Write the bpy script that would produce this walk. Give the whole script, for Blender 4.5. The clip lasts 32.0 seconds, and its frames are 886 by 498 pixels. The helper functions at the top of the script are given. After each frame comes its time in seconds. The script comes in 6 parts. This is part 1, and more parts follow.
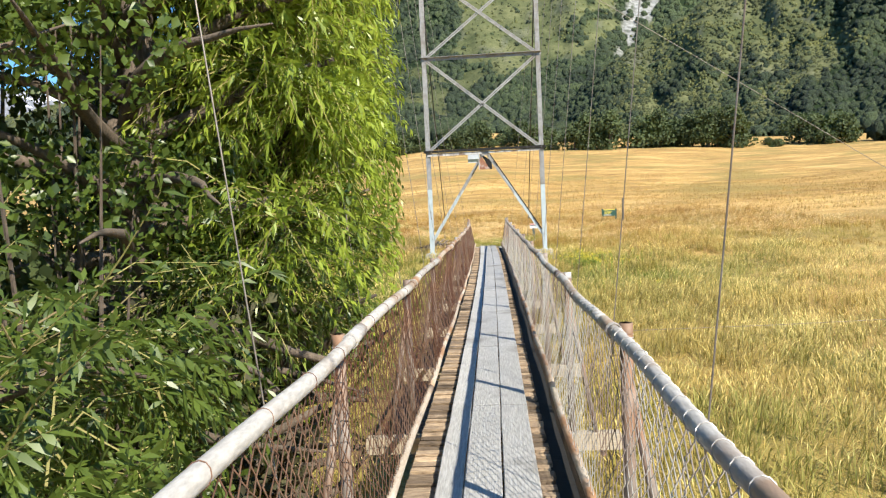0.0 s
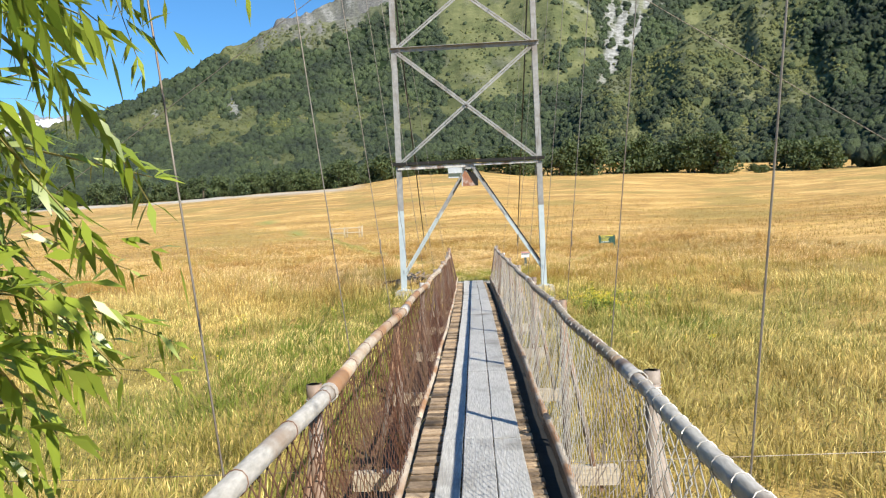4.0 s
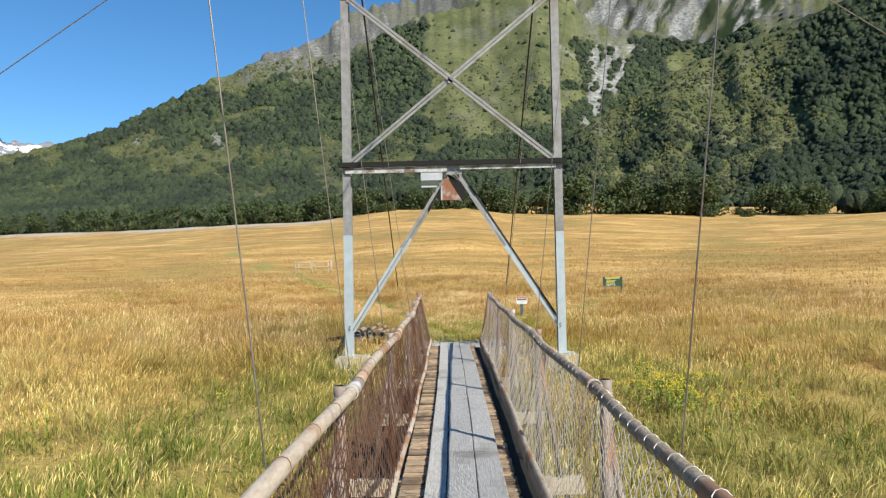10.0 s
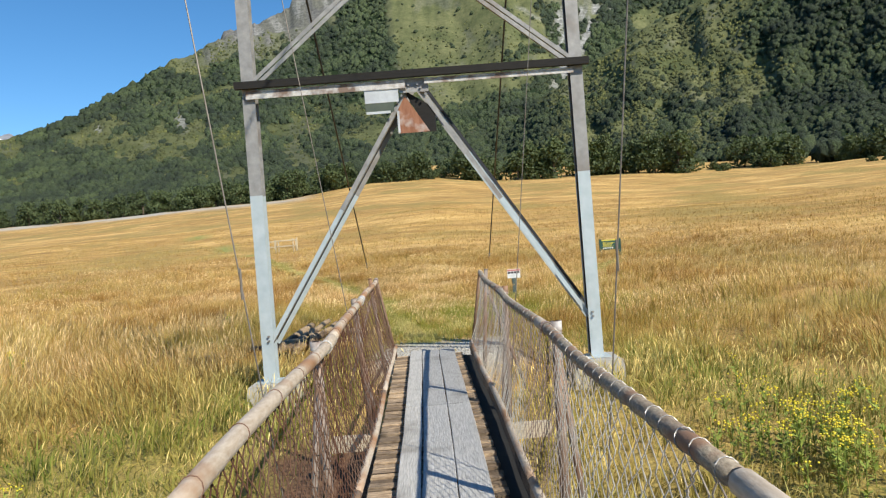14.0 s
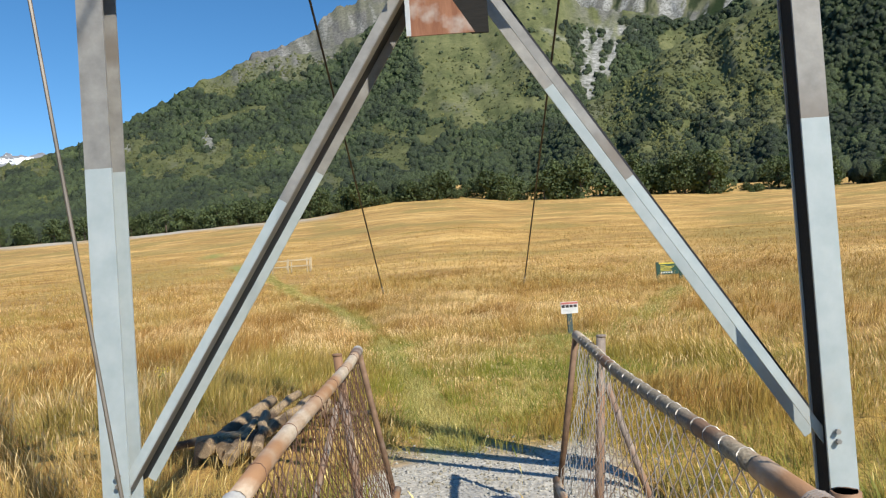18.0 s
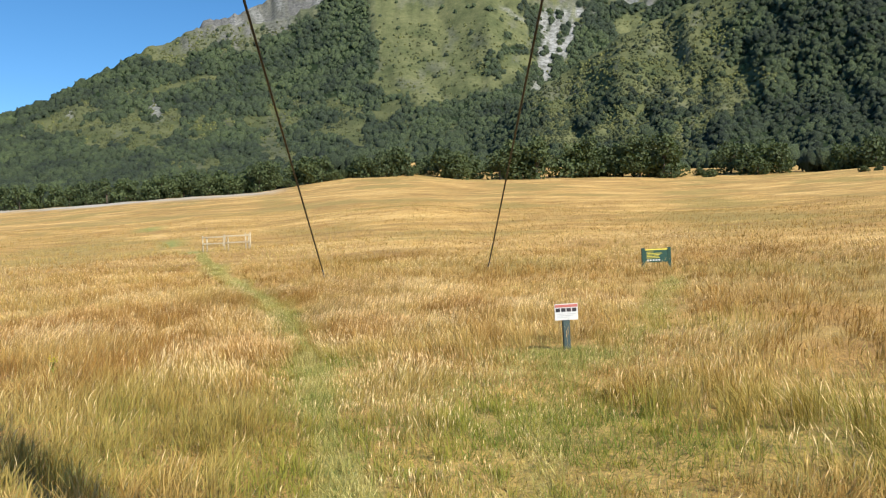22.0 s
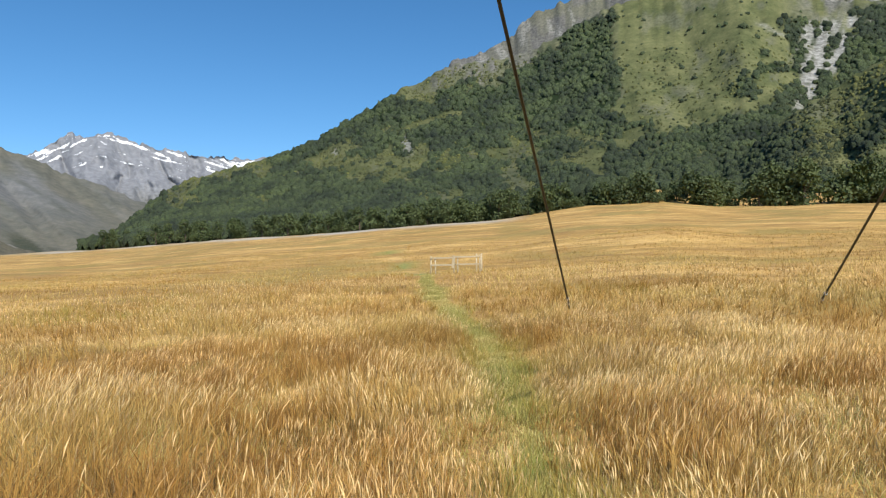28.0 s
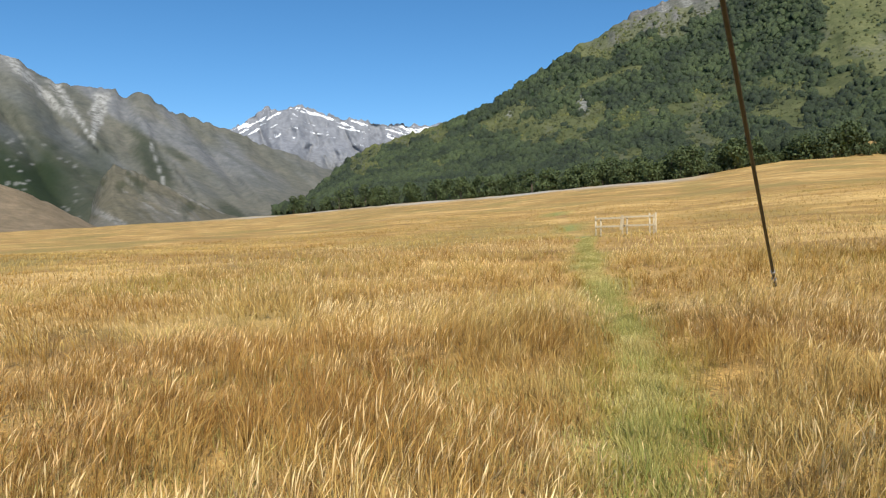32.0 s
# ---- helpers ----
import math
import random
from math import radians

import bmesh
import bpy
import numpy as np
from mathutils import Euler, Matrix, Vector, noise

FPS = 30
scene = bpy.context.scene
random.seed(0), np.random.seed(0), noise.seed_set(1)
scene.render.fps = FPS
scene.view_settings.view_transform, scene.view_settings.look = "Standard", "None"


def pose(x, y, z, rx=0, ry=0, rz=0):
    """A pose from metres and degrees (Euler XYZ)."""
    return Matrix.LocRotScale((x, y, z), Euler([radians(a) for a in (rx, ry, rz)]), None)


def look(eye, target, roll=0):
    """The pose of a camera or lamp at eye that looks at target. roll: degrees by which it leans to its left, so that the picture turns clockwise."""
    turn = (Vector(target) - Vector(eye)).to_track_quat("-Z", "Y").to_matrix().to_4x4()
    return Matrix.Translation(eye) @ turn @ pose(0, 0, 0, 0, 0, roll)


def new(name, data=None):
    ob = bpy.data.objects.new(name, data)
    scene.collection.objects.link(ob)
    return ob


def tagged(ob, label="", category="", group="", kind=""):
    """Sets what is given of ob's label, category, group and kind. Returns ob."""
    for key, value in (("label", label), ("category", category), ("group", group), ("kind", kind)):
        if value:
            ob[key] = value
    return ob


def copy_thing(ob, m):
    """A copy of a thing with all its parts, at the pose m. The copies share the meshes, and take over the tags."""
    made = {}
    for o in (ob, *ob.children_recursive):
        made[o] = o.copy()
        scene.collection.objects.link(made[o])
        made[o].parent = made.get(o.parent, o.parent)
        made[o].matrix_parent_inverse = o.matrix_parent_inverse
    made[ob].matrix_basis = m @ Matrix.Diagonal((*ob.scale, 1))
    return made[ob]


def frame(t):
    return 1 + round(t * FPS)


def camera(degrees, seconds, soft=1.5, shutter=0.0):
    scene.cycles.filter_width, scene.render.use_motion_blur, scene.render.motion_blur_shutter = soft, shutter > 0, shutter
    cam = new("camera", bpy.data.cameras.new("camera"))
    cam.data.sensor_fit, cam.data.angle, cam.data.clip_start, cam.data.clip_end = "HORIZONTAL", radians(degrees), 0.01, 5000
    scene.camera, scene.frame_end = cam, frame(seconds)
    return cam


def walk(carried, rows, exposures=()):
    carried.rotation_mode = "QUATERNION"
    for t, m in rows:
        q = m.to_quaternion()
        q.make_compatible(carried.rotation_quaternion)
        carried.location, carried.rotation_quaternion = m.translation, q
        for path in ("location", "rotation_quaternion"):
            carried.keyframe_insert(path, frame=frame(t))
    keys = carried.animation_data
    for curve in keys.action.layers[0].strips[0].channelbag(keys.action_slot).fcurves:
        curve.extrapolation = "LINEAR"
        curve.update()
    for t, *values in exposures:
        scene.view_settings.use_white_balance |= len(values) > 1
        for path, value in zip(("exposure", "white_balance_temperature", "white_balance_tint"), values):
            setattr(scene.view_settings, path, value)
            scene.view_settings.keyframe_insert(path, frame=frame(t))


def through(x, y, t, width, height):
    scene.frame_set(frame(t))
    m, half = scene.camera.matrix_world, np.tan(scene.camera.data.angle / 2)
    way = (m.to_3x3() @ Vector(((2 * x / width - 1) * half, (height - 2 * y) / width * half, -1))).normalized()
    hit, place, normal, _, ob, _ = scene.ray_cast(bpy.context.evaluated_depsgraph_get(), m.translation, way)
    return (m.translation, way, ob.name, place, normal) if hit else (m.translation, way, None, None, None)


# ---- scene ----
cam = camera(62.6, 32.0, 1.25)
PATH = [
    (0, (0.282, -29.063, 1.377), (0.138, -27.07, 1.28), -2.6),
    (0.5, (0.311, -28.402, 1.388), (0.173, -26.409, 1.3), -2.7),
    (1, (0.276, -27.817, 1.38), (0.14, -25.823, 1.297), -2.3),
    (1.5, (0.285, -27.115, 1.381), (0.136, -25.122, 1.303), -2.4),
    (2, (0.293, -26.392, 1.364), (0.148, -24.399, 1.291), -2.3),
    (2.5, (0.235, -25.686, 1.362), (0.103, -23.692, 1.294), -2.5),
    (3, (0.172, -24.853, 1.361), (0.066, -22.857, 1.303), -2.4),
    (3.5, (0.186, -24.025, 1.413), (0.095, -22.028, 1.37), -2.5),
    (5.5, (0.234, -21.47, 1.403), (0.027, -19.481, 1.397), -2.3),
    (6, (0.159, -20.741, 1.447), (-0.114, -18.76, 1.435), -2.2),
    (6.5, (0.163, -19.923, 1.433), (-0.173, -17.951, 1.419), -2.5),
    (7, (0.071, -19.361, 1.416), (-0.283, -17.393, 1.403), -2.6),
    (7.5, (0.104, -18.859, 1.386), (-0.183, -16.88, 1.369), -2.5),
    (8, (0.054, -18.35, 1.357), (-0.142, -16.36, 1.349), -2.3),
    (8.5, (0.069, -17.659, 1.365), (-0.047, -15.662, 1.372), -1.9),
    (9, (0.109, -16.879, 1.43), (0.026, -14.881, 1.461), -1.8),
    (9.5, (0.083, -16.144, 1.464), (0.022, -14.145, 1.515), -1.5),
    (10, (0.108, -15.384, 1.474), (0.065, -13.386, 1.545), -1.1),
    (10.5, (0.06, -14.747, 1.46), (0.042, -12.749, 1.548), -0.9),
    (11, (0.094, -14.103, 1.462), (0.102, -12.105, 1.561), -0.8),
    (11.5, (0.076, -13.368, 1.497), (0.097, -11.371, 1.596), -1.3),
    (12, (0.119, -12.666, 1.48), (0.151, -10.669, 1.569), -2.1),
    (12.5, (0.118, -11.957, 1.487), (0.153, -9.958, 1.553), -2.8),
    (13, (0.144, -11.293, 1.461), (0.189, -9.294, 1.5), -3.6),
    (13.5, (0.15, -10.631, 1.47), (0.187, -8.631, 1.48), -3.6),
    (14, (0.151, -9.964, 1.481), (0.169, -7.964, 1.471), -4.4),
    (14.5, (0.215, -9.229, 1.497), (0.202, -7.229, 1.482), -4.8),
    (16.5, (0.011, -6.521, 1.534), (-0.002, -4.521, 1.583), -2.5),
    (17, (0.058, -5.828, 1.593), (0.045, -3.829, 1.652), -4.6),
    (17.5, (0.043, -5.208, 1.551), (0.021, -3.209, 1.609), -3.5),
    (18, (-0.01, -4.535, 1.582), (-0.052, -2.536, 1.632), -3.9),
    (18.5, (-0.044, -3.894, 1.58), (-0.103, -1.895, 1.626), -3.8),
    (19, (-0.042, -3.229, 1.615), (-0.129, -1.231, 1.655), -3.6),
    (19.5, (-0.045, -2.593, 1.678), (-0.134, -0.595, 1.708), -3.5),
    (20, (0.009, -1.949, 1.7), (-0.06, 0.049, 1.718), -3.3),
    (20.5, (-0.043, -1.295, 1.67), (-0.058, 0.705, 1.675), -2.9),
    (21, (-0.052, -0.827, 1.685), (-0.02, 1.173, 1.674), -3.0),
    (21.5, (-0.102, -0.199, 1.704), (-0.037, 1.8, 1.69), -2.8),
    (22, (-0.071, 0.273, 1.706), (0.012, 2.271, 1.69), -2.7),
    (22.2, (-0.044, 0.515, 1.68), (0.053, 2.512, 1.663), -2.3),
    (22.4, (-0.017, 0.756, 1.653), (0.105, 2.752, 1.65), -2.0),
    (22.5, (-0.004, 0.877, 1.64), (0.13, 2.872, 1.651), -1.8),
    (22.6, (-0.007, 1.043, 1.608), (0.147, 3.036, 1.658), -1.7),
    (22.7, (-0.01, 1.209, 1.576), (0.172, 3.196, 1.714), -1.6),
    (22.8, (-0.014, 1.375, 1.543), (0.193, 3.355, 1.731), -1.4),
    (22.9, (-0.017, 1.541, 1.511), (0.175, 3.527, 1.643), -1.3),
    (23, (-0.02, 1.707, 1.479), (0.128, 3.7, 1.555), -1.2),
    (23.1, (-0.018, 1.882, 1.488), (0.077, 3.879, 1.541), -1.6),
    (23.2, (-0.016, 2.057, 1.498), (0.033, 4.056, 1.555), -2.0),
    (23.3, (-0.013, 2.232, 1.507), (-0.008, 4.231, 1.563), -2.3),
    (23.4, (-0.011, 2.407, 1.517), (-0.046, 4.406, 1.56), -2.7),
    (23.5, (-0.009, 2.582, 1.526), (-0.09, 4.58, 1.557), -3.1),
    (24, (-0.095, 3.346, 1.565), (-0.205, 5.342, 1.519), -4.8),
    (24.5, (-0.127, 4.1, 1.565), (-0.301, 6.092, 1.529), -4.2),
    (25, (-0.271, 4.884, 1.53), (-0.632, 6.851, 1.508), -4.7),
    (25.5, (-0.448, 5.547, 1.45), (-1.037, 7.458, 1.445), -2.6),
    (27.5, (-1.198, 7.918, 1.388), (-1.77, 9.832, 1.482), -1.2),
    (28, (-1.335, 8.63, 1.365), (-1.887, 10.551, 1.454), -1.2),
    (28.5, (-1.456, 9.309, 1.36), (-2.009, 11.229, 1.443), -1.0),
    (29, (-1.572, 10.111, 1.362), (-2.134, 12.029, 1.439), -0.7),
    (29.5, (-1.74, 10.735, 1.361), (-2.308, 12.651, 1.433), -0.3),
    (30, (-1.825, 11.298, 1.385), (-2.413, 13.208, 1.446), 0.0),
    (30.5, (-1.916, 11.781, 1.355), (-2.544, 13.679, 1.393), 0.1),
    (31, (-2.052, 12.474, 1.37), (-2.802, 14.328, 1.378), -0.3),
    (31.5, (-2.135, 13.242, 1.357), (-3.031, 15.03, 1.352), -0.8),
    (32, (-2.203, 14.037, 1.394), (-3.197, 15.772, 1.391), -1.1),
]
walk(cam, [(t, look(eye, target, roll)) for t, eye, target, roll in PATH],
     [(0, 0.80), (3.5, 0.74), (6, 0.40), (7, 0.32), (9, 0.38), (13, 0.36), (17, 0.28), (20, 0.38), (23, 0.42), (24, 0.33), (25, 0.28), (27.5, 0.23), (32, 0.18)])

# world, sun
SUN_AZ, SUN_EL = 139.5, 40.5      # degrees clockwise from +y, and up
w = bpy.data.worlds.new("sky")
scene.world = w
w.use_nodes = True
sky = w.node_tree.nodes.new("ShaderNodeTexSky")
sky.sky_type, sky.sun_disc = "NISHITA", False
sky.sun_elevation, sky.sun_rotation = radians(SUN_EL), radians(SUN_AZ)
sky.altitude, sky.air_density, sky.dust_density, sky.ozone_density = 1500, 1.0, 0.0, 3.5
bg = w.node_tree.nodes["Background"]
bg.inputs["Strength"].default_value = 0.120
deep = w.node_tree.nodes.new("ShaderNodeHueSaturation")
deep.inputs["Saturation"].default_value, deep.inputs["Hue"].default_value = 1.22, 0.496
w.node_tree.links.new(sky.outputs[0], deep.inputs["Color"])
w.node_tree.links.new(deep.outputs[0], bg.inputs["Color"])
sun_dir = Vector((math.sin(radians(SUN_AZ)) * math.cos(radians(SUN_EL)), math.cos(radians(SUN_AZ)) * math.cos(radians(SUN_EL)), math.sin(radians(SUN_EL))))
sun = new("sun", bpy.data.lights.new("sun", "SUN"))
sun.data.energy, sun.data.angle, sun.data.color = 5.0, radians(0.53), (1.0, 0.93, 0.79)
sun.matrix_world = look(sun_dir * 60, (0, 0, 0))

# ---------------------------------------------------------------- materials


def material(name, rough=0.8, metal=0.0):
    m = bpy.data.materials.new(name)
    m.use_nodes = True
    b = m.node_tree.nodes["Principled BSDF"]
    b.inputs["Roughness"].default_value, b.inputs["Metallic"].default_value = rough, metal
    return m, m.node_tree.nodes, m.node_tree.links, b


def ramp(nodes, links, source, stops):
    r = nodes.new("ShaderNodeValToRGB")
    while len(r.color_ramp.elements) < len(stops):
        r.color_ramp.elements.new(0.5)
    for e, (p, c) in zip(r.color_ramp.elements, stops):
        e.position, e.color = p, (*c, 1)
    links.new(source, r.inputs[0])
    return r.outputs[0]


def noise_of(nodes, links, scale, detail=4, vector=None, rough=0.55, stretch=None):
    n = nodes.new("ShaderNodeTexNoise")
    n.inputs["Scale"].default_value, n.inputs["Detail"].default_value, n.inputs["Roughness"].default_value = scale, detail, rough
    if vector is None:
        vector = nodes.new("ShaderNodeNewGeometry").outputs["Position"]
    if stretch:
        mp = nodes.new("ShaderNodeMapping")
        mp.inputs["Scale"].default_value = stretch
        links.new(vector, mp.inputs[0])
        vector = mp.outputs[0]
    links.new(vector, n.inputs["Vector"])
    return n.outputs["Fac"]


def mix(nodes, links, fac, a, b, how="MIX"):
    n = nodes.new("ShaderNodeMix")
    n.data_type, n.blend_type = "RGBA", how
    for value, socket in ((fac, n.inputs[0]), (a, n.inputs[6]), (b, n.inputs[7])):
        if isinstance(value, (int, float)):
            socket.default_value = value
        elif isinstance(value, tuple):
            socket.default_value = (*value, 1)
        else:
            links.new(value, socket)
    return n.outputs[2]


def maths(nodes, links, how, a, b=0.5, c=0.0):
    n = nodes.new("ShaderNodeMath")
    n.operation = how
    for value, socket in zip((a, b, c), n.inputs):
        if isinstance(value, (int, float)):
            socket.default_value = value
        else:
            links.new(value, socket)
    return n.outputs[0]


def bump(nodes, links, shader, height, strength=0.3, distance=0.01):
    b = nodes.new("ShaderNodeBump")
    b.inputs["Strength"].default_value, b.inputs["Distance"].default_value = strength, distance
    links.new(height, b.inputs["Height"])
    links.new(b.outputs[0], shader.inputs["Normal"])


def attribute(nodes, name):
    a = nodes.new("ShaderNodeAttribute")
    a.attribute_name = name
    return a.outputs["Fac"]


def worn(name, low, high, stain, scale=6.0, rough=0.75, metal=0.0, stretch=None, relief=0.25, stain_at=0.62, local=False, vary=0.35):
    """Two tones of one surface, with stains of a third over them, at two scales."""
    m, n, l, b = material(name, rough, metal)
    v = n.new("ShaderNodeTexCoord").outputs["Object"] if local else None
    fine = noise_of(n, l, scale, 6, v, 0.6, stretch)
    big = noise_of(n, l, scale * 0.17, 4, v)
    c = ramp(n, l, fine, [(0.3, low), (0.7, high)])
    mask = ramp(n, l, big, [(stain_at - 0.06, (0, 0, 0)), (stain_at + 0.08, (1, 1, 1))])
    c = mix(n, l, mask, c, stain)
    rnd = n.new("ShaderNodeObjectInfo").outputs["Random"]
    c = mix(n, l, vary, c, ramp(n, l, rnd, [(0, (0.55, 0.55, 0.55)), (1, (1.0, 1.0, 1.0))] if vary < 0.5 else [(0, (0.22, 0.20, 0.18)), (0.5, (0.75, 0.74, 0.72)), (1, (1.25, 1.2, 1.1))]), "MULTIPLY")
    l.new(c, b.inputs["Base Color"])
    bump(n, l, b, fine, relief, 0.01)
    return m


M_BOARD = worn("weathered_grey_board", (0.33, 0.325, 0.31), (0.56, 0.55, 0.53), (0.27, 0.26, 0.24), 9, 0.85, 0, (9, 0.8, 9), 0.5)
M_SLAT = worn("weathered_brown_slat", (0.19, 0.13, 0.085), (0.60, 0.46, 0.32), (0.12, 0.088, 0.06), 14, 0.9, 0, (1, 6, 6), 0.5, 0.62, False, 0.85)
M_TRANSOM = worn("treated_timber", (0.40, 0.33, 0.24), (0.60, 0.52, 0.40), (0.24, 0.19, 0.13), 10, 0.85, 0, (1, 7, 7), 0.4)
M_PIPE = worn("bleached_rusting_pipe", (0.44, 0.35, 0.26), (0.63, 0.55, 0.45), (0.38, 0.21, 0.11), 11, 0.7, 0.1, (5, 1.6, 5), 0.3, 0.52)
M_PIPE_GREY = worn("bleached_grey_pipe", (0.40, 0.38, 0.35), (0.66, 0.63, 0.59), (0.34, 0.24, 0.17), 11, 0.65, 0.1, (5, 1.6, 5), 0.3, 0.58)
M_PIPE_DARK = worn("lichened_rusting_pipe", (0.20, 0.16, 0.11), (0.44, 0.38, 0.29), (0.27, 0.16, 0.10), 24, 0.75, 0.1, (4, 2, 4), 0.4, 0.52)
M_POST = worn("rusting_pipe_post", (0.20, 0.16, 0.135), (0.38, 0.32, 0.275), (0.28, 0.16, 0.095), 14, 0.7, 0.15, None, 0.3, 0.54)
M_RUSTPIPE = worn("rust_brown_pipe", (0.13, 0.075, 0.045), (0.27, 0.17, 0.11), (0.36, 0.30, 0.25), 16, 0.75, 0.2, None, 0.3, 0.6)
M_FLAKE = worn("flaking_pale_paint", (0.44, 0.43, 0.42), (0.66, 0.65, 0.63), (0.20, 0.14, 0.11), 22, 0.7, 0.05, (1, 1, 2), 0.3, 0.5)
M_STEEL = worn("weathered_painted_steel", (0.22, 0.217, 0.213), (0.36, 0.355, 0.345), (0.21, 0.185, 0.165), 7, 0.55, 0.15, None, 0.12, 0.6)
M_PALE = worn("pale_blue_grey_paint", (0.38, 0.45, 0.48), (0.50, 0.56, 0.59), (0.40, 0.42, 0.42), 5, 0.45, 0.1, None, 0.1, 0.66)
M_WIRE = worn("rusty_netting_wire", (0.13, 0.068, 0.042), (0.28, 0.17, 0.115), (0.14, 0.06, 0.035), 5, 0.6, 0.2, None, 0.0, 0.5)
M_NETGREY = worn("weathered_netting_wire", (0.50, 0.47, 0.43), (0.72, 0.69, 0.64), (0.34, 0.25, 0.21), 4, 0.55, 0.3, None, 0.0, 0.55)
M_TIE = worn("bright_tie_wire", (0.30, 0.285, 0.27), (0.50, 0.48, 0.45), (0.36, 0.33, 0.3), 30, 0.45, 0.5)
M_ROD = worn("grey_hanger_rod", (0.15, 0.13, 0.11), (0.27, 0.24, 0.21), (0.18, 0.13, 0.10), 7, 0.5, 0.4, None, 0.05)
M_CABLE = worn("black_steel_cable", (0.018, 0.018, 0.02), (0.04, 0.04, 0.042), (0.05, 0.045, 0.04), 25, 0.6, 0.2)
M_CONCRETE = worn("weathered_concrete", (0.36, 0.34, 0.30), (0.50, 0.48, 0.43), (0.28, 0.26, 0.22), 7, 0.9, 0, None, 0.35)
M_GRAVEL = worn("pale_gravel", (0.30, 0.29, 0.26), (0.55, 0.53, 0.48), (0.26, 0.23, 0.16), 30, 0.95, 0, None, 0.9, 0.55)
M_GREEN = worn("dark_green_paint", (0.012, 0.055, 0.04), (0.022, 0.08, 0.058), (0.03, 0.06, 0.05), 8, 0.5)
M_POSTGREEN = worn("grey_green_stained_post", (0.05, 0.085, 0.085), (0.085, 0.125, 0.12), (0.07, 0.09, 0.085), 8, 0.75, 0, (1, 1, 0.2), 0.3)
M_WHITE = worn("white_sign_face", (0.74, 0.74, 0.74), (0.82, 0.82, 0.82), (0.7, 0.7, 0.68), 8, 0.45)
M_RED = worn("red_print", (0.50, 0.13, 0.11), (0.58, 0.20, 0.17), (0.5, 0.06, 0.05), 8, 0.5)
M_BLACK = worn("dark_print", (0.02, 0.02, 0.025), (0.05, 0.045, 0.05), (0.09, 0.06, 0.07), 40, 0.5)
M_YELLOWPRINT = worn("yellow_print", (0.75, 0.62, 0.06), (0.8, 0.68, 0.1), (0.7, 0.6, 0.1), 8, 0.5)
M_RUSTPLATE = worn("rusty_red_sheet", (0.24, 0.095, 0.05), (0.40, 0.19, 0.11), (0.52, 0.46, 0.42), 20, 0.8, 0.1, (1, 1, 0.2), 0.2, 0.62)
M_TIN = worn("dull_grey_sheet", (0.45, 0.47, 0.48), (0.62, 0.64, 0.65), (0.36, 0.38, 0.36), 7, 0.5, 0.3)
M_DARKTIN = worn("dark_green_grey_sheet", (0.05, 0.07, 0.05), (0.085, 0.105, 0.08), (0.05, 0.06, 0.05), 7, 0.6)
M_LOG = worn("split_dry_wood", (0.17, 0.115, 0.07), (0.47, 0.35, 0.22), (0.085, 0.055, 0.035), 16, 0.9, 0, (6, 6, 1), 0.7, 0.58, True)
M_RAIL = worn("bleached_fence_rail", (0.38, 0.30, 0.19), (0.62, 0.53, 0.37), (0.26, 0.21, 0.14), 10, 0.85, 0, None, 0.3)
M_BARK = worn("willow_bark", (0.08, 0.06, 0.045), (0.18, 0.14, 0.105), (0.05, 0.04, 0.03), 11, 0.95, 0, (5, 5, 1), 1.0)


def grass_material(name, straw, gold, rust, green, green_bias, foot=1.0):
    """Dry grass: patches of straw, gold and russet, darker and greener towards the foot, greener in damp patches."""
    m, n, l, b = material(name, 0.75)
    isl = n.new("ShaderNodeNewGeometry").outputs["Random Per Island"]
    mid = noise_of(n, l, 1.1, 4)
    tone = attribute(n, "tone")
    vary = maths(n, l, "ADD", maths(n, l, "MULTIPLY", tone, 0.8), maths(n, l, "MULTIPLY", isl, 0.2))
    pale = tuple(min(1.0, v * 1.12 + 0.04) for v in straw)
    c = ramp(n, l, vary, [(0.08, rust), (0.38, gold), (0.66, straw), (0.95, pale)])
    c = mix(n, l, ramp(n, l, mid, [(0.38, (0.45, 0.45, 0.45)), (0.56, (0, 0, 0))]), c, rust)
    c = mix(n, l, 0.7, c, ramp(n, l, isl, [(0.0, (0.40, 0.36, 0.31)), (0.65, (1.22, 1.19, 1.14))]), "MULTIPLY")
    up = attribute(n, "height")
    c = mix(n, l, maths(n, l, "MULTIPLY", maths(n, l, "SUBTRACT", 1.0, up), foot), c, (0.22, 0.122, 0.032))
    damp = attribute(n, "damp")
    g = maths(n, l, "ADD", maths(n, l, "MULTIPLY", maths(n, l, "SUBTRACT", 1.0, up), green_bias), damp)
    g = maths(n, l, "MULTIPLY", g, maths(n, l, "ADD", 0.35, tone))
    c = mix(n, l, maths(n, l, "MINIMUM", g, 1.0), c, green)
    l.new(c, b.inputs["Base Color"])
    b.inputs["Specular IOR Level"].default_value = 0.25
    b.inputs["Transmission Weight"].default_value = 0.0
    b.inputs["Sheen Weight"].default_value = 0.1
    tr = n.new("ShaderNodeBsdfTranslucent")
    l.new(c, tr.inputs[0])
    ms = n.new("ShaderNodeMixShader")
    ms.inputs[0].default_value = 0.3
    out = n["Material Output"]
    l.new(b.outputs[0], ms.inputs[1])
    l.new(tr.outputs[0], ms.inputs[2])
    l.new(ms.outputs[0], out.inputs[0])
    return m


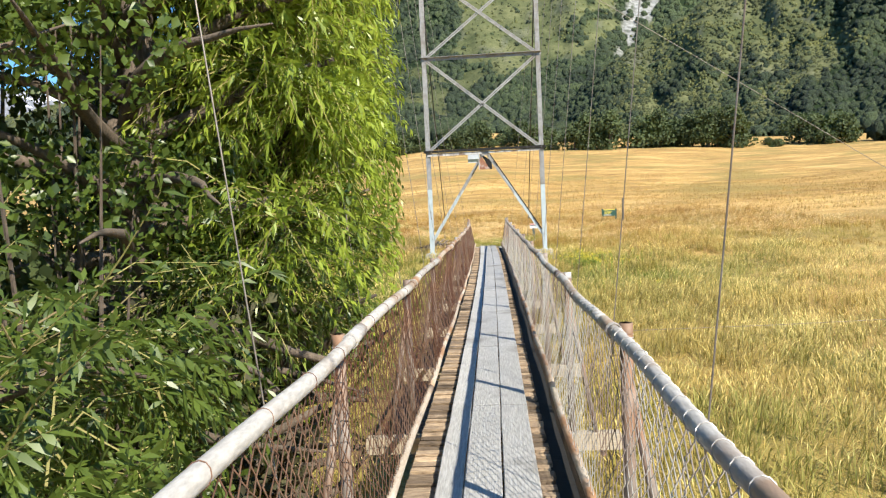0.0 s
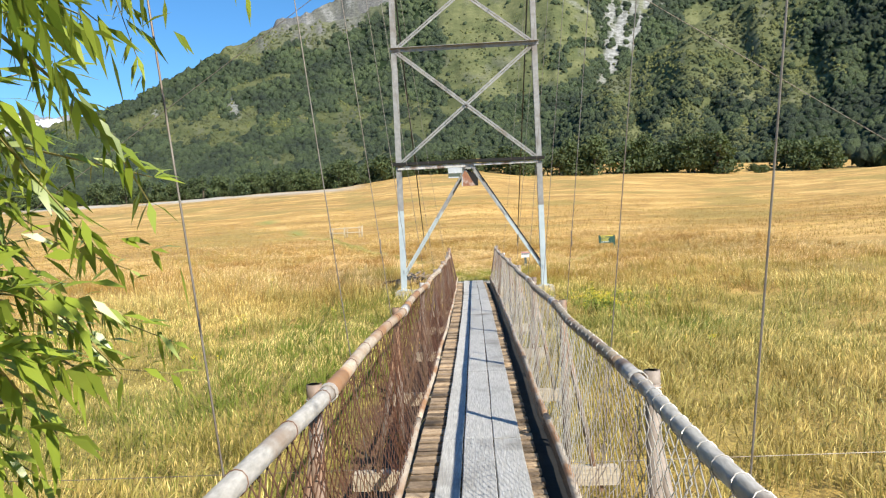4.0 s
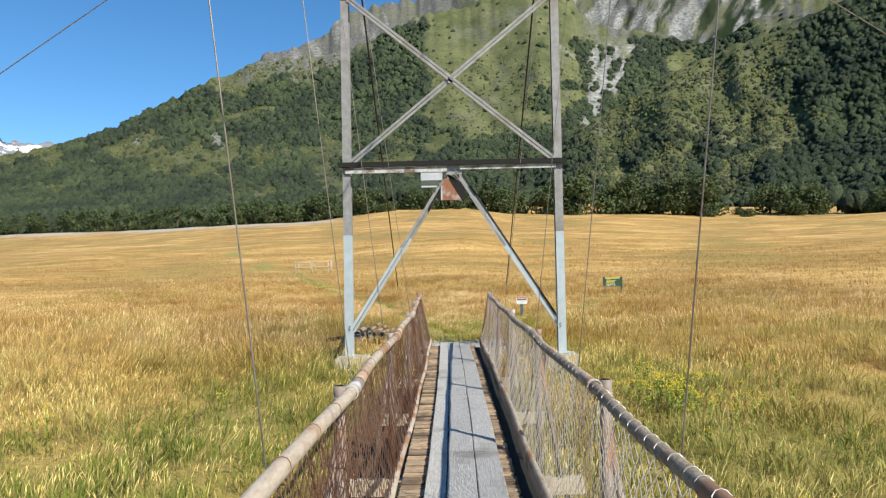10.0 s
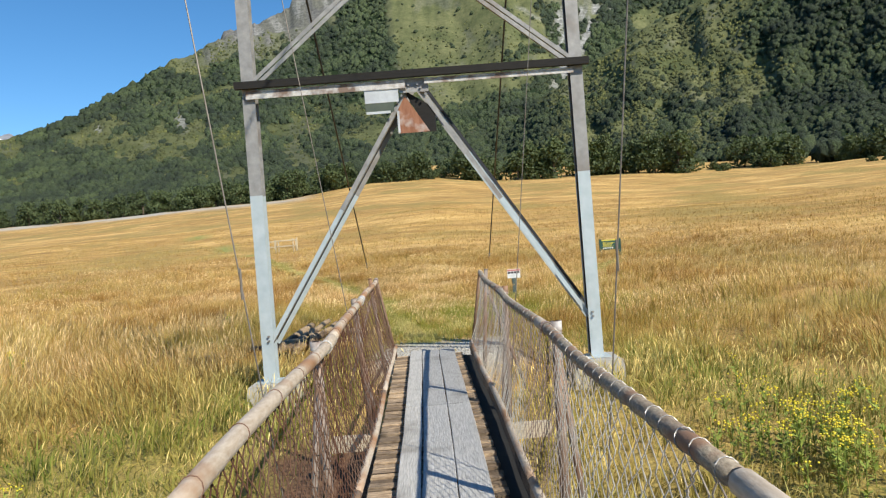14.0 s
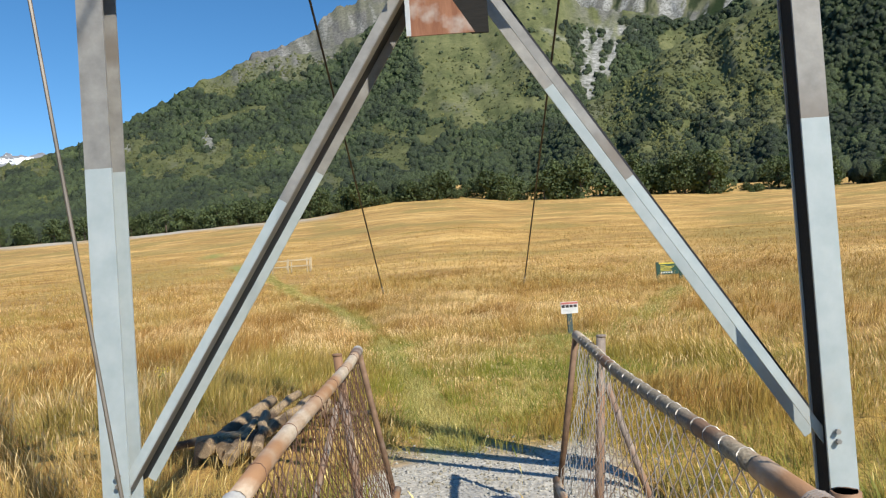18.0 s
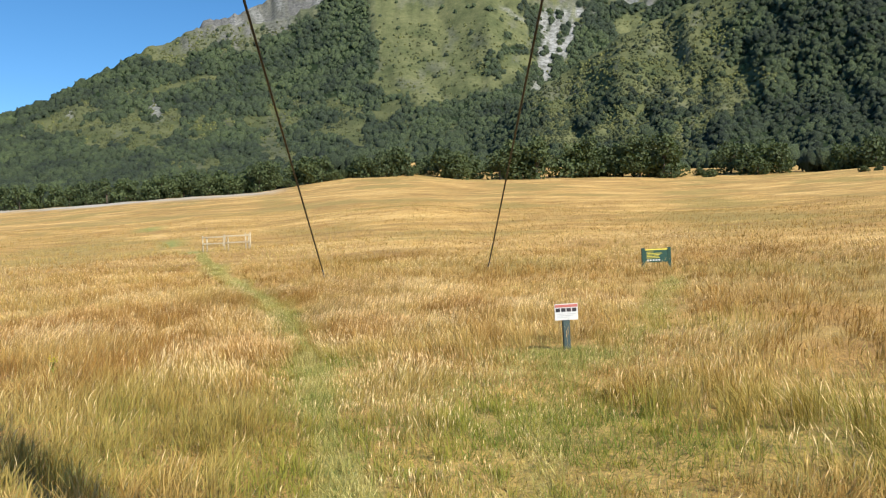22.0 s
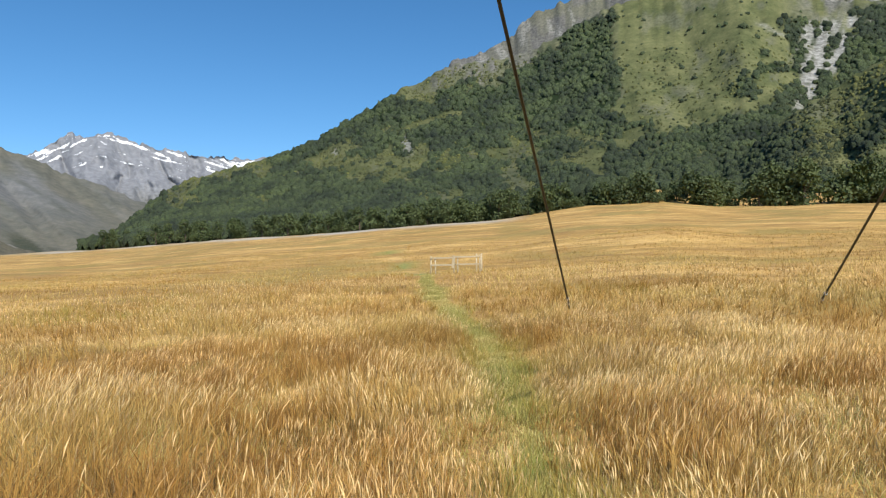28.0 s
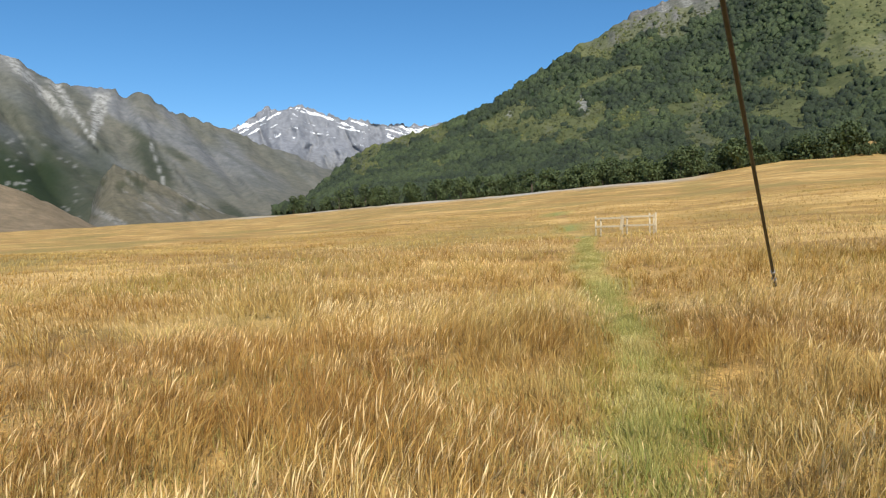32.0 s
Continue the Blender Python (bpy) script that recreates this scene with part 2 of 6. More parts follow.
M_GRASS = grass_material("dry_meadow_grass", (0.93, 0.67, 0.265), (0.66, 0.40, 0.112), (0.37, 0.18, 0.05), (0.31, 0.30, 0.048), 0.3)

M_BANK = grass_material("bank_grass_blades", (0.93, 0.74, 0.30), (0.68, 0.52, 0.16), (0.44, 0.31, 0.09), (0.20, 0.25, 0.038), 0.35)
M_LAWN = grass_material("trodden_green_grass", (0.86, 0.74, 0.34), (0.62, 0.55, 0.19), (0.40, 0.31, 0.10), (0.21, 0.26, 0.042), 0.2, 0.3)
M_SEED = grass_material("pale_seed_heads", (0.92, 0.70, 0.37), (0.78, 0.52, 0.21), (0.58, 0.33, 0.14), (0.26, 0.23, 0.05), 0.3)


def ground_material():
    m, n, l, b = material("meadow_ground", 0.95)
    big, mid, fine = noise_of(n, l, 0.045, 6, None, 0.62), noise_of(n, l, 0.35, 5), noise_of(n, l, 9, 5)
    streak = noise_of(n, l, 0.11, 4, None, 0.58, (0.45, 1.0, 1.0))
    c = ramp(n, l, mid, [(0.3, (0.41, 0.25, 0.078)), (0.5, (0.55, 0.365, 0.122)), (0.7, (0.66, 0.47, 0.175))])
    c = mix(n, l, ramp(n, l, streak, [(0.38, (0.55, 0.55, 0.55)), (0.50, (0, 0, 0))]), c, (0.35, 0.225, 0.075))
    c = mix(n, l, ramp(n, l, streak, [(0.52, (0, 0, 0)), (0.66, (0.75, 0.75, 0.75))]), c, (0.73, 0.525, 0.215))
    wave = noise_of(n, l, 0.34, 4, None, 0.6, (0.28, 1.0, 1.0))
    c = mix(n, l, 0.75, c, ramp(n, l, wave, [(0.36, (0.62, 0.55, 0.45)), (0.47, (0.95, 0.92, 0.85)), (0.60, (1.18, 1.16, 1.12))]), "MULTIPLY")
    c = mix(n, l, ramp(n, l, big, [(0.50, (0, 0, 0)), (0.60, (0.8, 0.8, 0.8))]), c, (0.33, 0.26, 0.075))
    c = mix(n, l, 0.5, c, ramp(n, l, fine, [(0.3, (0.5, 0.45, 0.4)), (0.7, (1, 1, 1))]), "MULTIPLY")
    thatch = noise_of(n, l, 22, 6, None, 0.72)
    c = mix(n, l, attribute(n, "damp"), c, ramp(n, l, noise_of(n, l, 1.6, 5, None, 0.65), [(0.36, (0.14, 0.155, 0.032)), (0.54, (0.28, 0.25, 0.062)), (0.70, (0.44, 0.36, 0.10))]))
    c = mix(n, l, 0.85, c, ramp(n, l, thatch, [(0.34, (0.32, 0.27, 0.21)), (0.52, (1.05, 1.0, 0.94)), (0.68, (1.65, 1.55, 1.4))]), "MULTIPLY")
    c = mix(n, l, attribute(n, "path"), c, ramp(n, l, noise_of(n, l, 5, 5, None, 0.68), [(0.34, (0.11, 0.14, 0.025)), (0.5, (0.25, 0.26, 0.06)), (0.68, (0.48, 0.41, 0.14))]))
    c = mix(n, l, attribute(n, "gravel"), c, ramp(n, l, noise_of(n, l, 35, 5), [(0.3, (0.28, 0.26, 0.22)), (0.7, (0.58, 0.55, 0.5))]))
    c = mix(n, l, attribute(n, "brown_strip"), c, ramp(n, l, noise_of(n, l, 14, 6, None, 0.7), [(0.34, (0.055, 0.026, 0.014)), (0.5, (0.12, 0.062, 0.034)), (0.68, (0.24, 0.145, 0.08))]))
    far = attribute(n, "woods")
    c = mix(n, l, far, c, (0.07, 0.085, 0.03))
    l.new(c, b.inputs["Base Color"])
    bump(n, l, b, fine, 0.8, 0.06)
    return m


M_GROUND = ground_material()


def leaf_material(name, dark, light, shine=0.35, through=0.35, scale=1.3, relief=0.0):
    m, n, l, b = material(name, shine)
    isl = n.new("ShaderNodeNewGeometry").outputs["Random Per Island"]
    c = mix(n, l, isl, dark, light)
    c = mix(n, l, 0.6, c, ramp(n, l, noise_of(n, l, scale * 0.25, 4), [(0.36, (0.55, 0.6, 0.6)), (0.62, (1.15, 1.1, 0.95))]), "MULTIPLY")
    c = mix(n, l, ramp(n, l, noise_of(n, l, scale, 3), [(0.35, (0, 0, 0)), (0.7, (0.7, 0.7, 0.7))]), c, light)
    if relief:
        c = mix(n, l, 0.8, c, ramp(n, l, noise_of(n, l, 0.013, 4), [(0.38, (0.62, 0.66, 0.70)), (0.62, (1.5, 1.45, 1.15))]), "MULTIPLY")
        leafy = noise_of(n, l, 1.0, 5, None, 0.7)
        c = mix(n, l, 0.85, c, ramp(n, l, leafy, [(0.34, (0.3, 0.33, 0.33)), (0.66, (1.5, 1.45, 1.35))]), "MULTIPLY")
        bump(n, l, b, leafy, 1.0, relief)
    l.new(c, b.inputs["Base Color"])
    tr = n.new("ShaderNodeBsdfTranslucent")
    l.new(mix(n, l, 0.5, c, (0.3, 0.42, 0.04)), tr.inputs[0])
    ms = n.new("ShaderNodeMixShader")
    ms.inputs[0].default_value = through
    l.new(b.outputs[0], ms.inputs[1])
    l.new(tr.outputs[0], ms.inputs[2])
    l.new(ms.outputs[0], n["Material Output"].inputs[0])
    return m


M_WILLOW = leaf_material("willow_leaf", (0.13, 0.20, 0.025), (0.37, 0.45, 0.06), 0.35, 0.35, 0.9)
# brown scrub tone, darkened to carry the willows' shade
M_UNDER = leaf_material("shaded_undergrowth", (0.028, 0.026, 0.012), (0.085, 0.080, 0.035), 0.8, 0.05)
# darker version of the willow leaf, with shade put into its green
M_SALLOW_SHADE = leaf_material("shaded_sallow_leaf", (0.032, 0.062, 0.011), (0.115, 0.165, 0.03), 0.4, 0.25, 0.9)
# leaf green darkened to stand for foliage in shade
M_SHADED_LEAF = leaf_material("shaded_foliage", (0.022, 0.040, 0.012), (0.070, 0.095, 0.026), 0.7, 0.12, 0.9)
# forest and scrub greens include a slight blue tint for distance haze
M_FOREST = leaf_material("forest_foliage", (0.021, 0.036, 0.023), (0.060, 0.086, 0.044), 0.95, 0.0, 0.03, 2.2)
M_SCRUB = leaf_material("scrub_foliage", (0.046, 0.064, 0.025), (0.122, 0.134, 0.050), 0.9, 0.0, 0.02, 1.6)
M_TREE = leaf_material("beech_foliage", (0.022, 0.038, 0.013), (0.085, 0.115, 0.038), 0.75, 0.10, 0.1)


def mountain_material(name, grass_a, grass_b, rock_a, rock_b, size):
    m, n, l, b = material(name, 0.95)
    f1, f2 = noise_of(n, l, size, 6, None, 0.62), noise_of(n, l, size * 7, 5, None, 0.65)
    c = ramp(n, l, f1, [(0.35, grass_a), (0.62, grass_b)])
    c = mix(n, l, 0.6, c, ramp(n, l, f2, [(0.3, (0.5, 0.56, 0.5)), (0.65, (1.12, 1.08, 1.0))]), "MULTIPLY")
    rock = ramp(n, l, f2, [(0.32, rock_a), (0.68, rock_b)])
    c = mix(n, l, attribute(n, "rock"), c, rock)
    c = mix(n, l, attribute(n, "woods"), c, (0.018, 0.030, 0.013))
    c = mix(n, l, attribute(n, "scree"), c, ramp(n, l, f2, [(0.36, (0.13, 0.13, 0.12)), (0.62, (0.36, 0.36, 0.35))]))
    snowy = maths(n, l, "GREATER_THAN", maths(n, l, "ADD", attribute(n, "snow"), maths(n, l, "MULTIPLY", f2, 0.9)), 1.0)
    c = mix(n, l, snowy, c, (0.82, 0.84, 0.88))
    l.new(c, b.inputs["Base Color"])
    b.inputs["Specular IOR Level"].default_value = 0.1
    bump(n, l, b, f2, 0.9, 1.2 / size * 0.02)
    return m


# slope greens shifted bluer, so some haze is in the colour
M_HILL = mountain_material("hill_slope", (0.086, 0.102, 0.047), (0.156, 0.163, 0.080), (0.07, 0.07, 0.066), (0.20, 0.197, 0.188), 0.02)
M_RIDGE = mountain_material("high_rock_face", (0.105, 0.112, 0.065), (0.155, 0.157, 0.10), (0.078, 0.079, 0.079), (0.178, 0.174, 0.164), 0.02)
# distance haze is put into these two ranges' paler, bluer base colours
M_FAR = mountain_material("hazed_far_range", (0.108, 0.112, 0.102), (0.155, 0.15, 0.13), (0.125, 0.133, 0.148), (0.195, 0.202, 0.22), 0.006)
M_PEAK = mountain_material("hazed_snow_range", (0.15, 0.155, 0.155), (0.2, 0.2, 0.2), (0.165, 0.175, 0.20), (0.25, 0.26, 0.29), 0.006)
M_TUSSOCK = mountain_material("tan_tussock_hill", (0.20, 0.155, 0.105), (0.28, 0.215, 0.15), (0.2, 0.17, 0.13), (0.26, 0.22, 0.18), 0.012)
M_SHOULDER = mountain_material("brown_tussock_shoulder", (0.105, 0.10, 0.078), (0.15, 0.136, 0.105), (0.14, 0.14, 0.13), (0.21, 0.2, 0.19), 0.01)

# ---------------------------------------------------------------- small tools


def raw(name, verts, faces, mat, parent=None, smooth=False, attrs=None):
    """One mesh object from arrays of vertices and equal-sized faces (or a list of mixed faces)."""
    me = bpy.data.meshes.new(name)
    verts = np.asarray(verts, dtype=np.float32).reshape(-1, 3)
    if isinstance(faces, np.ndarray):
        k = faces.shape[1]
        me.vertices.add(len(verts))
        me.vertices.foreach_set("co", verts.ravel())
        me.loops.add(faces.size)
        me.loops.foreach_set("vertex_index", faces.ravel().astype(np.int32))
        me.polygons.add(len(faces))
        me.polygons.foreach_set("loop_start", np.arange(0, faces.size, k, dtype=np.int32))
        me.update(calc_edges=True)
    else:
        me.from_pydata([tuple(map(float, v)) for v in verts], [], faces)
    if smooth:
        me.polygons.foreach_set("use_smooth", np.ones(len(me.polygons), bool))
    for key, values in (attrs or {}).items():
        a = me.attributes.new(key, "FLOAT", "POINT")
        a.data.foreach_set("value", np.asarray(values, dtype=np.float32))
    me.materials.append(mat)
    ob = new(name, me)
    ob.parent = parent
    return ob


def thing(name, x=0.0, y=0.0, z=0.0, rz=0.0, **tags):
    ob = new(name)
    ob.matrix_world = pose(x, y, z, 0, 0, rz)
    return tagged(ob, **tags)


class Shape:
    """Gathers tubes and boxes into one mesh."""

    def __init__(self):
        self.v, self.f = [], []

    def tube(self, points, radii, sides=8, caps=True):
        points = [Vector(p) for p in points]
        if isinstance(radii, (int, float)):
            radii = [radii] * len(points)
        base = len(self.v)
        for i, p in enumerate(points):
            d = (points[min(i + 1, len(points) - 1)] - points[max(i - 1, 0)]).normalized()
            a = d.cross(Vector((0, 0, 1)) if abs(d.z) < 0.9 else Vector((1, 0, 0))).normalized()
            b = d.cross(a)
            for k in range(sides):
                t = 2 * math.pi * k / sides
                self.v.append(p + (a * math.cos(t) + b * math.sin(t)) * radii[i])
        for i in range(len(points) - 1):
            for k in range(sides):
                q = base + i * sides
                self.f.append((q + k, q + (k + 1) % sides, q + sides + (k + 1) % sides, q + sides + k))
        if caps:
            self.f.append(tuple(base + k for k in range(sides))[::-1])
            self.f.append(tuple(base + (len(points) - 1) * sides + k for k in range(sides)))
        return self

    def box(self, lo, hi, bevel=0.0, turn=None):
        """A box with its long edges chamfered."""
        (x0, y0, z0), (x1, y1, z1) = lo, hi
        b = min(bevel, abs(x1 - x0) / 3, abs(z1 - z0) / 3, abs(y1 - y0) / 3)
        base = len(self.v)
        ring = [(x0 + b, z0), (x1 - b, z0), (x1, z0 + b), (x1, z1 - b), (x1 - b, z1), (x0 + b, z1), (x0, z1 - b), (x0, z0 + b)] if b > 0 else [(x0, z0), (x1, z0), (x1, z1), (x0, z1)]
        k = len(ring)
        for y in (y0, y1):
            for x, z in ring:
                p = Vector((x, y, z))
                self.v.append(turn @ p if turn else p)
        for i in range(k):
            self.f.append((base + i, base + (i + 1) % k, base + k + (i + 1) % k, base + k + i))
        self.f.append(tuple(base + i for i in range(k))[::-1])
        self.f.append(tuple(base + k + i for i in range(k)))
        return self

    def angle(self, p, q, wide, thick, a, b):
        """An L-section bar from p to q whose two flanges point along a and b."""
        p, q, a, b = Vector(p), Vector(q), Vector(a).normalized(), Vector(b).normalized()
        base = len(self.v)
        ring = [(0, 0), (wide, 0), (wide, thick), (thick, thick), (thick, wide), (0, wide)]
        for end in (p, q):
            for s, t in ring:
                self.v.append(end + a * s + b * t)
        for i in range(6):
            self.f.append((base + i, base + (i + 1) % 6, base + 6 + (i + 1) % 6, base + 6 + i))
        self.f.append(tuple(range(base, base + 6))[::-1])
        self.f.append(tuple(range(base + 6, base + 12)))
        return self

    def make(self, name, mat, parent=None, smooth=False, label="", at=None):
        me = bpy.data.meshes.new(name)
        me.from_pydata([tuple(v) for v in self.v], [], self.f)
        me.materials.append(mat)
        if smooth:
            for p in me.polygons:
                p.use_smooth = len(p.vertices) == 4
        ob = new(name, me)
        ob.parent = parent
        if at is not None:
            ob.location = at
        bmm = bmesh.new()
        bmm.from_mesh(me)
        bmesh.ops.recalc_face_normals(bmm, faces=bmm.faces)
        bmm.to_mesh(me)
        bmm.free()
        return tagged(ob, label=label)


def hash2(ix, iy, seed):
    h = (ix.astype(np.int64) * 374761393 + iy.astype(np.int64) * 668265263 + seed * 144665) & 0x7FFFFFFF
    h = ((h ^ (h >> 13)) * 1274126177) & 0x7FFFFFFF
    return ((h ^ (h >> 16)) & 0xFFFF) / 65535.0


def smooth_noise(x, y, seed=0):
    ix, iy = np.floor(x), np.floor(y)
    fx, fy = x - ix, y - iy
    fx, fy = fx * fx * (3 - 2 * fx), fy * fy * (3 - 2 * fy)
    a, b = hash2(ix, iy, seed), hash2(ix + 1, iy, seed)
    c, d = hash2(ix, iy + 1, seed), hash2(ix + 1, iy + 1, seed)
    return (a * (1 - fx) + b * fx) * (1 - fy) + (c * (1 - fx) + d * fx) * fy


def fbm(x, y, octaves=4, seed=0):
    x, y = np.asarray(x, float), np.asarray(y, float)
    total, amp = 0.0, 0.5
    for o in range(octaves):
        total = total + amp * smooth_noise(x * 2**o, y * 2**o, seed + o)
        amp *= 0.5
    return total / (1 - 0.5**octaves)


def step(a, b, x):
    t = np.clip((np.asarray(x, float) - a) / (b - a), 0, 1)
    return t * t * (3 - 2 * t)


# ---------------------------------------------------------------- plan of the ground

EDGE_AZ = [-180, -90, -61, -55, -41, -33, -24.5, -16, -10, -4, 0.5, 5, 12, 20, 28, 36, 60, 90, 180]
EDGE_EL = [0, 1.2, 1.6, 1.9, 2.75, 3.4, 3.85, 4.4, 4.7, 5.4, 5.6, 4.9, 4.7, 4.1, 3.8, 3.75, 3.5, 2.5, 0]
EDGE_R = [300, 600, 800, 750, 600, 450, 350, 300, 300, 300, 300, 300, 300, 300, 300, 300, 300, 300, 300]
TRAIL = [(0.0, 1.0), (-0.3, 3.5), (-0.8, 6.5), (-1.5, 10), (-2.0, 13.4), (-3.2, 18.3), (-4.9, 23.9), (-7.8, 31.2), (-12.6, 44.5), (-15.0, 52.5), (-24.3, 75), (-30.7, 90.3), (-39.3, 111.8)]
TRAIL_2 = [(0.4, 4.0), (1.2, 7.5), (2.0, 10.6), (3.6, 12.6), (6.1, 18.6), (8.7, 24.6)]


def edge_of(az):
    return np.interp(az, EDGE_AZ, EDGE_R), np.interp(az, EDGE_AZ, EDGE_EL)


def height(x, y):
    x, y = np.asarray(x, float), np.asarray(y, float)
    r, az = np.hypot(x, y), np.degrees(np.arctan2(x, y))
    R, e = edge_of(az)
    ze = 1.5 + R * np.tan(np.radians(e))
    u = np.maximum(0, (r - 15) / (R - 15))
    z = -0.2 + (ze + 0.2) * np.where(u < 1, u**1.28, 1 + np.minimum(u - 1, 0.5) * (0.35 + 1.0 * step(-12, -8, az) * step(32, 28, az)) + np.maximum(u - 1.5, 0) * 0.35)
    # the river bank falls away under the bridge
    bank = np.interp(y, [-60, -30, -15, -5, -0.5, 4.5], [-2.6, -2.3, -1.55, -0.92, -0.6, -0.2])
    front = step(-8, 6, y)
    z = z * front + (1 - front) * np.where(y < 6, bank, z)
    z = np.where(y < 4.5, np.minimum(z, bank), z)
    z = np.where(y < -60, -2.6, z)
    # approach ramp at the bridge's end
    ramp_up = step(1.9, 1.0, np.abs(x)) * step(0.35, 0.6, y) * step(5.5, 2.5, y)
    z = z * (1 - ramp_up) + -0.13 * ramp_up
    rough = (fbm(x * 0.8, y * 0.8, 3, 5) - 0.5) * 0.16 + (fbm(x * 0.03, y * 0.03, 2, 19) - 0.5) * 1.8 * step(25, 90, r)
    return z + rough * (1 - ramp_up) * step(0.5, 3.0, np.abs(x) + np.abs(y) * 0.3)


def off_line(x, y, line):
    """Distance of points from a polyline."""
    best = np.full(np.shape(x), 1e9)
    for (x0, y0), (x1, y1) in zip(line, line[1:]):
        dx, dy = x1 - x0, y1 - y0
        t = np.clip(((x - x0) * dx + (y - y0) * dy) / (dx * dx + dy * dy), 0, 1)
        best = np.minimum(best, np.hypot(x - x0 - t * dx, y - y0 - t * dy))
    return best


def trail_mask(x, y):
    wob = (fbm(x * 1.5, y * 1.5, 3, 21) - 0.5) * 0.35
    r = np.hypot(x, y)
    wide = 0.08 + 0.0045 * r + 0.12 * step(9, 3, y)
    a = step(wide + 0.10, wide - 0.06, off_line(x, y, TRAIL) + wob)
    b = step(wide + 0.2, wide - 0.1, off_line(x, y, TRAIL_2) + wob) * 0.45
    c = 0.75 * step(1.1, 0.7, np.hypot((x - 2.1) * 0.8, y - 12.0) + 1.6 * wob)
    return np.clip(np.maximum(np.maximum(a, b), c), 0, 1)


def trodden(x, y):
    """Shorter, flattened grass past the bridge's end and between the trails."""
    wob = 1.4 * (fbm(x * 0.7, y * 0.7, 3, 41) - 0.5)
    return step(1.25, 0.6, np.hypot((x - 0.9) / 1.7, (y - 5.0) / 4.0) + wob)


RUSSET = [(-5.0, 18.4, 1.4), (-5.4, 15.2, 1.1), (-4.7, 13.2, 1.5), (-2.9, 12.6, 0.8), (-6.3, 16.3, 1.4), (-7.2, 19.4, 2.0), (-1.1, 17.1, 1.3), (0.9, 18.7, 1.6), (3.2, 23.7, 2.5), (11.9, 20.4, 3.0), (-7.5, 11.8, 1.2), (-2.2, 15.8, 0.8)]
PALE = [(-7.3, 25.4, 2.6), (-14.8, 29.6, 4.0), (-0.6, 8.9, 1.1), (3.8, 10.4, 1.5), (-5.6, 22.4, 1.0), (-2.6, 21.4, 1.2), (-11.6, 1.7, 2.2), (4.4, -3.0, 0.8)]
GREEN_SPOTS = [(-3.2, 8.6, 0.7), (1.4, 7.6, 1.5), (6.1, 13.8, 1.6), (-3.1, 34.6, 2.2), (-19.6, 28.8, 3.0), (-1.6, 11.6, 0.9), (-4.2, 5.0, 1.5), (-5.7, -6.9, 2.4), (-3.2, -9.6, 2.3), (-3.2, -5.2, 2.2), (5.2, -5.7, 1.1), (-9.4, -4.2, 1.8), (1.5, 11.5, 0.7), (-23.0, 36.0, 4.0)]


def spots(x, y, places):
    """1 inside any of the given round patches, with ragged edges."""
    wob = 1.1 * (fbm(x * 0.8, y * 0.8, 3, 39) - 0.5)
    return np.max([step(1.25, 0.55, np.hypot(x - a, y - b) / c + wob) for a, b, c in places], axis=0)


def gravel_mask(x, y):
    wob = (fbm(x * 2.5, y * 2.5, 3, 33) - 0.5) * 0.9
    return step(1.25, 0.8, np.abs(x - 0.15) + wob) * step(0.3, 0.6, y) * step(2.7, 1.7, y + wob)


def brown_strip_mask(x, y):
    """Dark red-brown strip of ground under and left of the bridge."""
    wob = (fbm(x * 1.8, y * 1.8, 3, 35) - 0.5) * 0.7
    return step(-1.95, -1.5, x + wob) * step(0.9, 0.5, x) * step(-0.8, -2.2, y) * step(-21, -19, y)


def damp_mask(x, y):
    d = step(0.56, 0.7, fbm(x * 0.16 + 3, y * 0.16, 3, 40)) * 0.8 * step(42, 14, np.hypot(x, y))
    d = d + 0.3 * step(1.7, 0.6, np.hypot(x - 3.7, y + 3.6) + fbm(x, y, 3, 46) - 0.5) + 0.7 * step(2.2, 0.8, np.hypot(x + 3.3, (y + 3.4) * 0.7) + fbm(x, y, 3, 47) - 0.5)
    d = d * 0.6 + 0.24 * step(2.0, -3.0, y) * step(13.0, 4.0, np.abs(x) + 2 * (fbm(x * 0.5, y * 0.5, 3, 44) - 0.5))
    return np.clip(d, 0, 1) * step(75, 40, np.hypot(x, y))


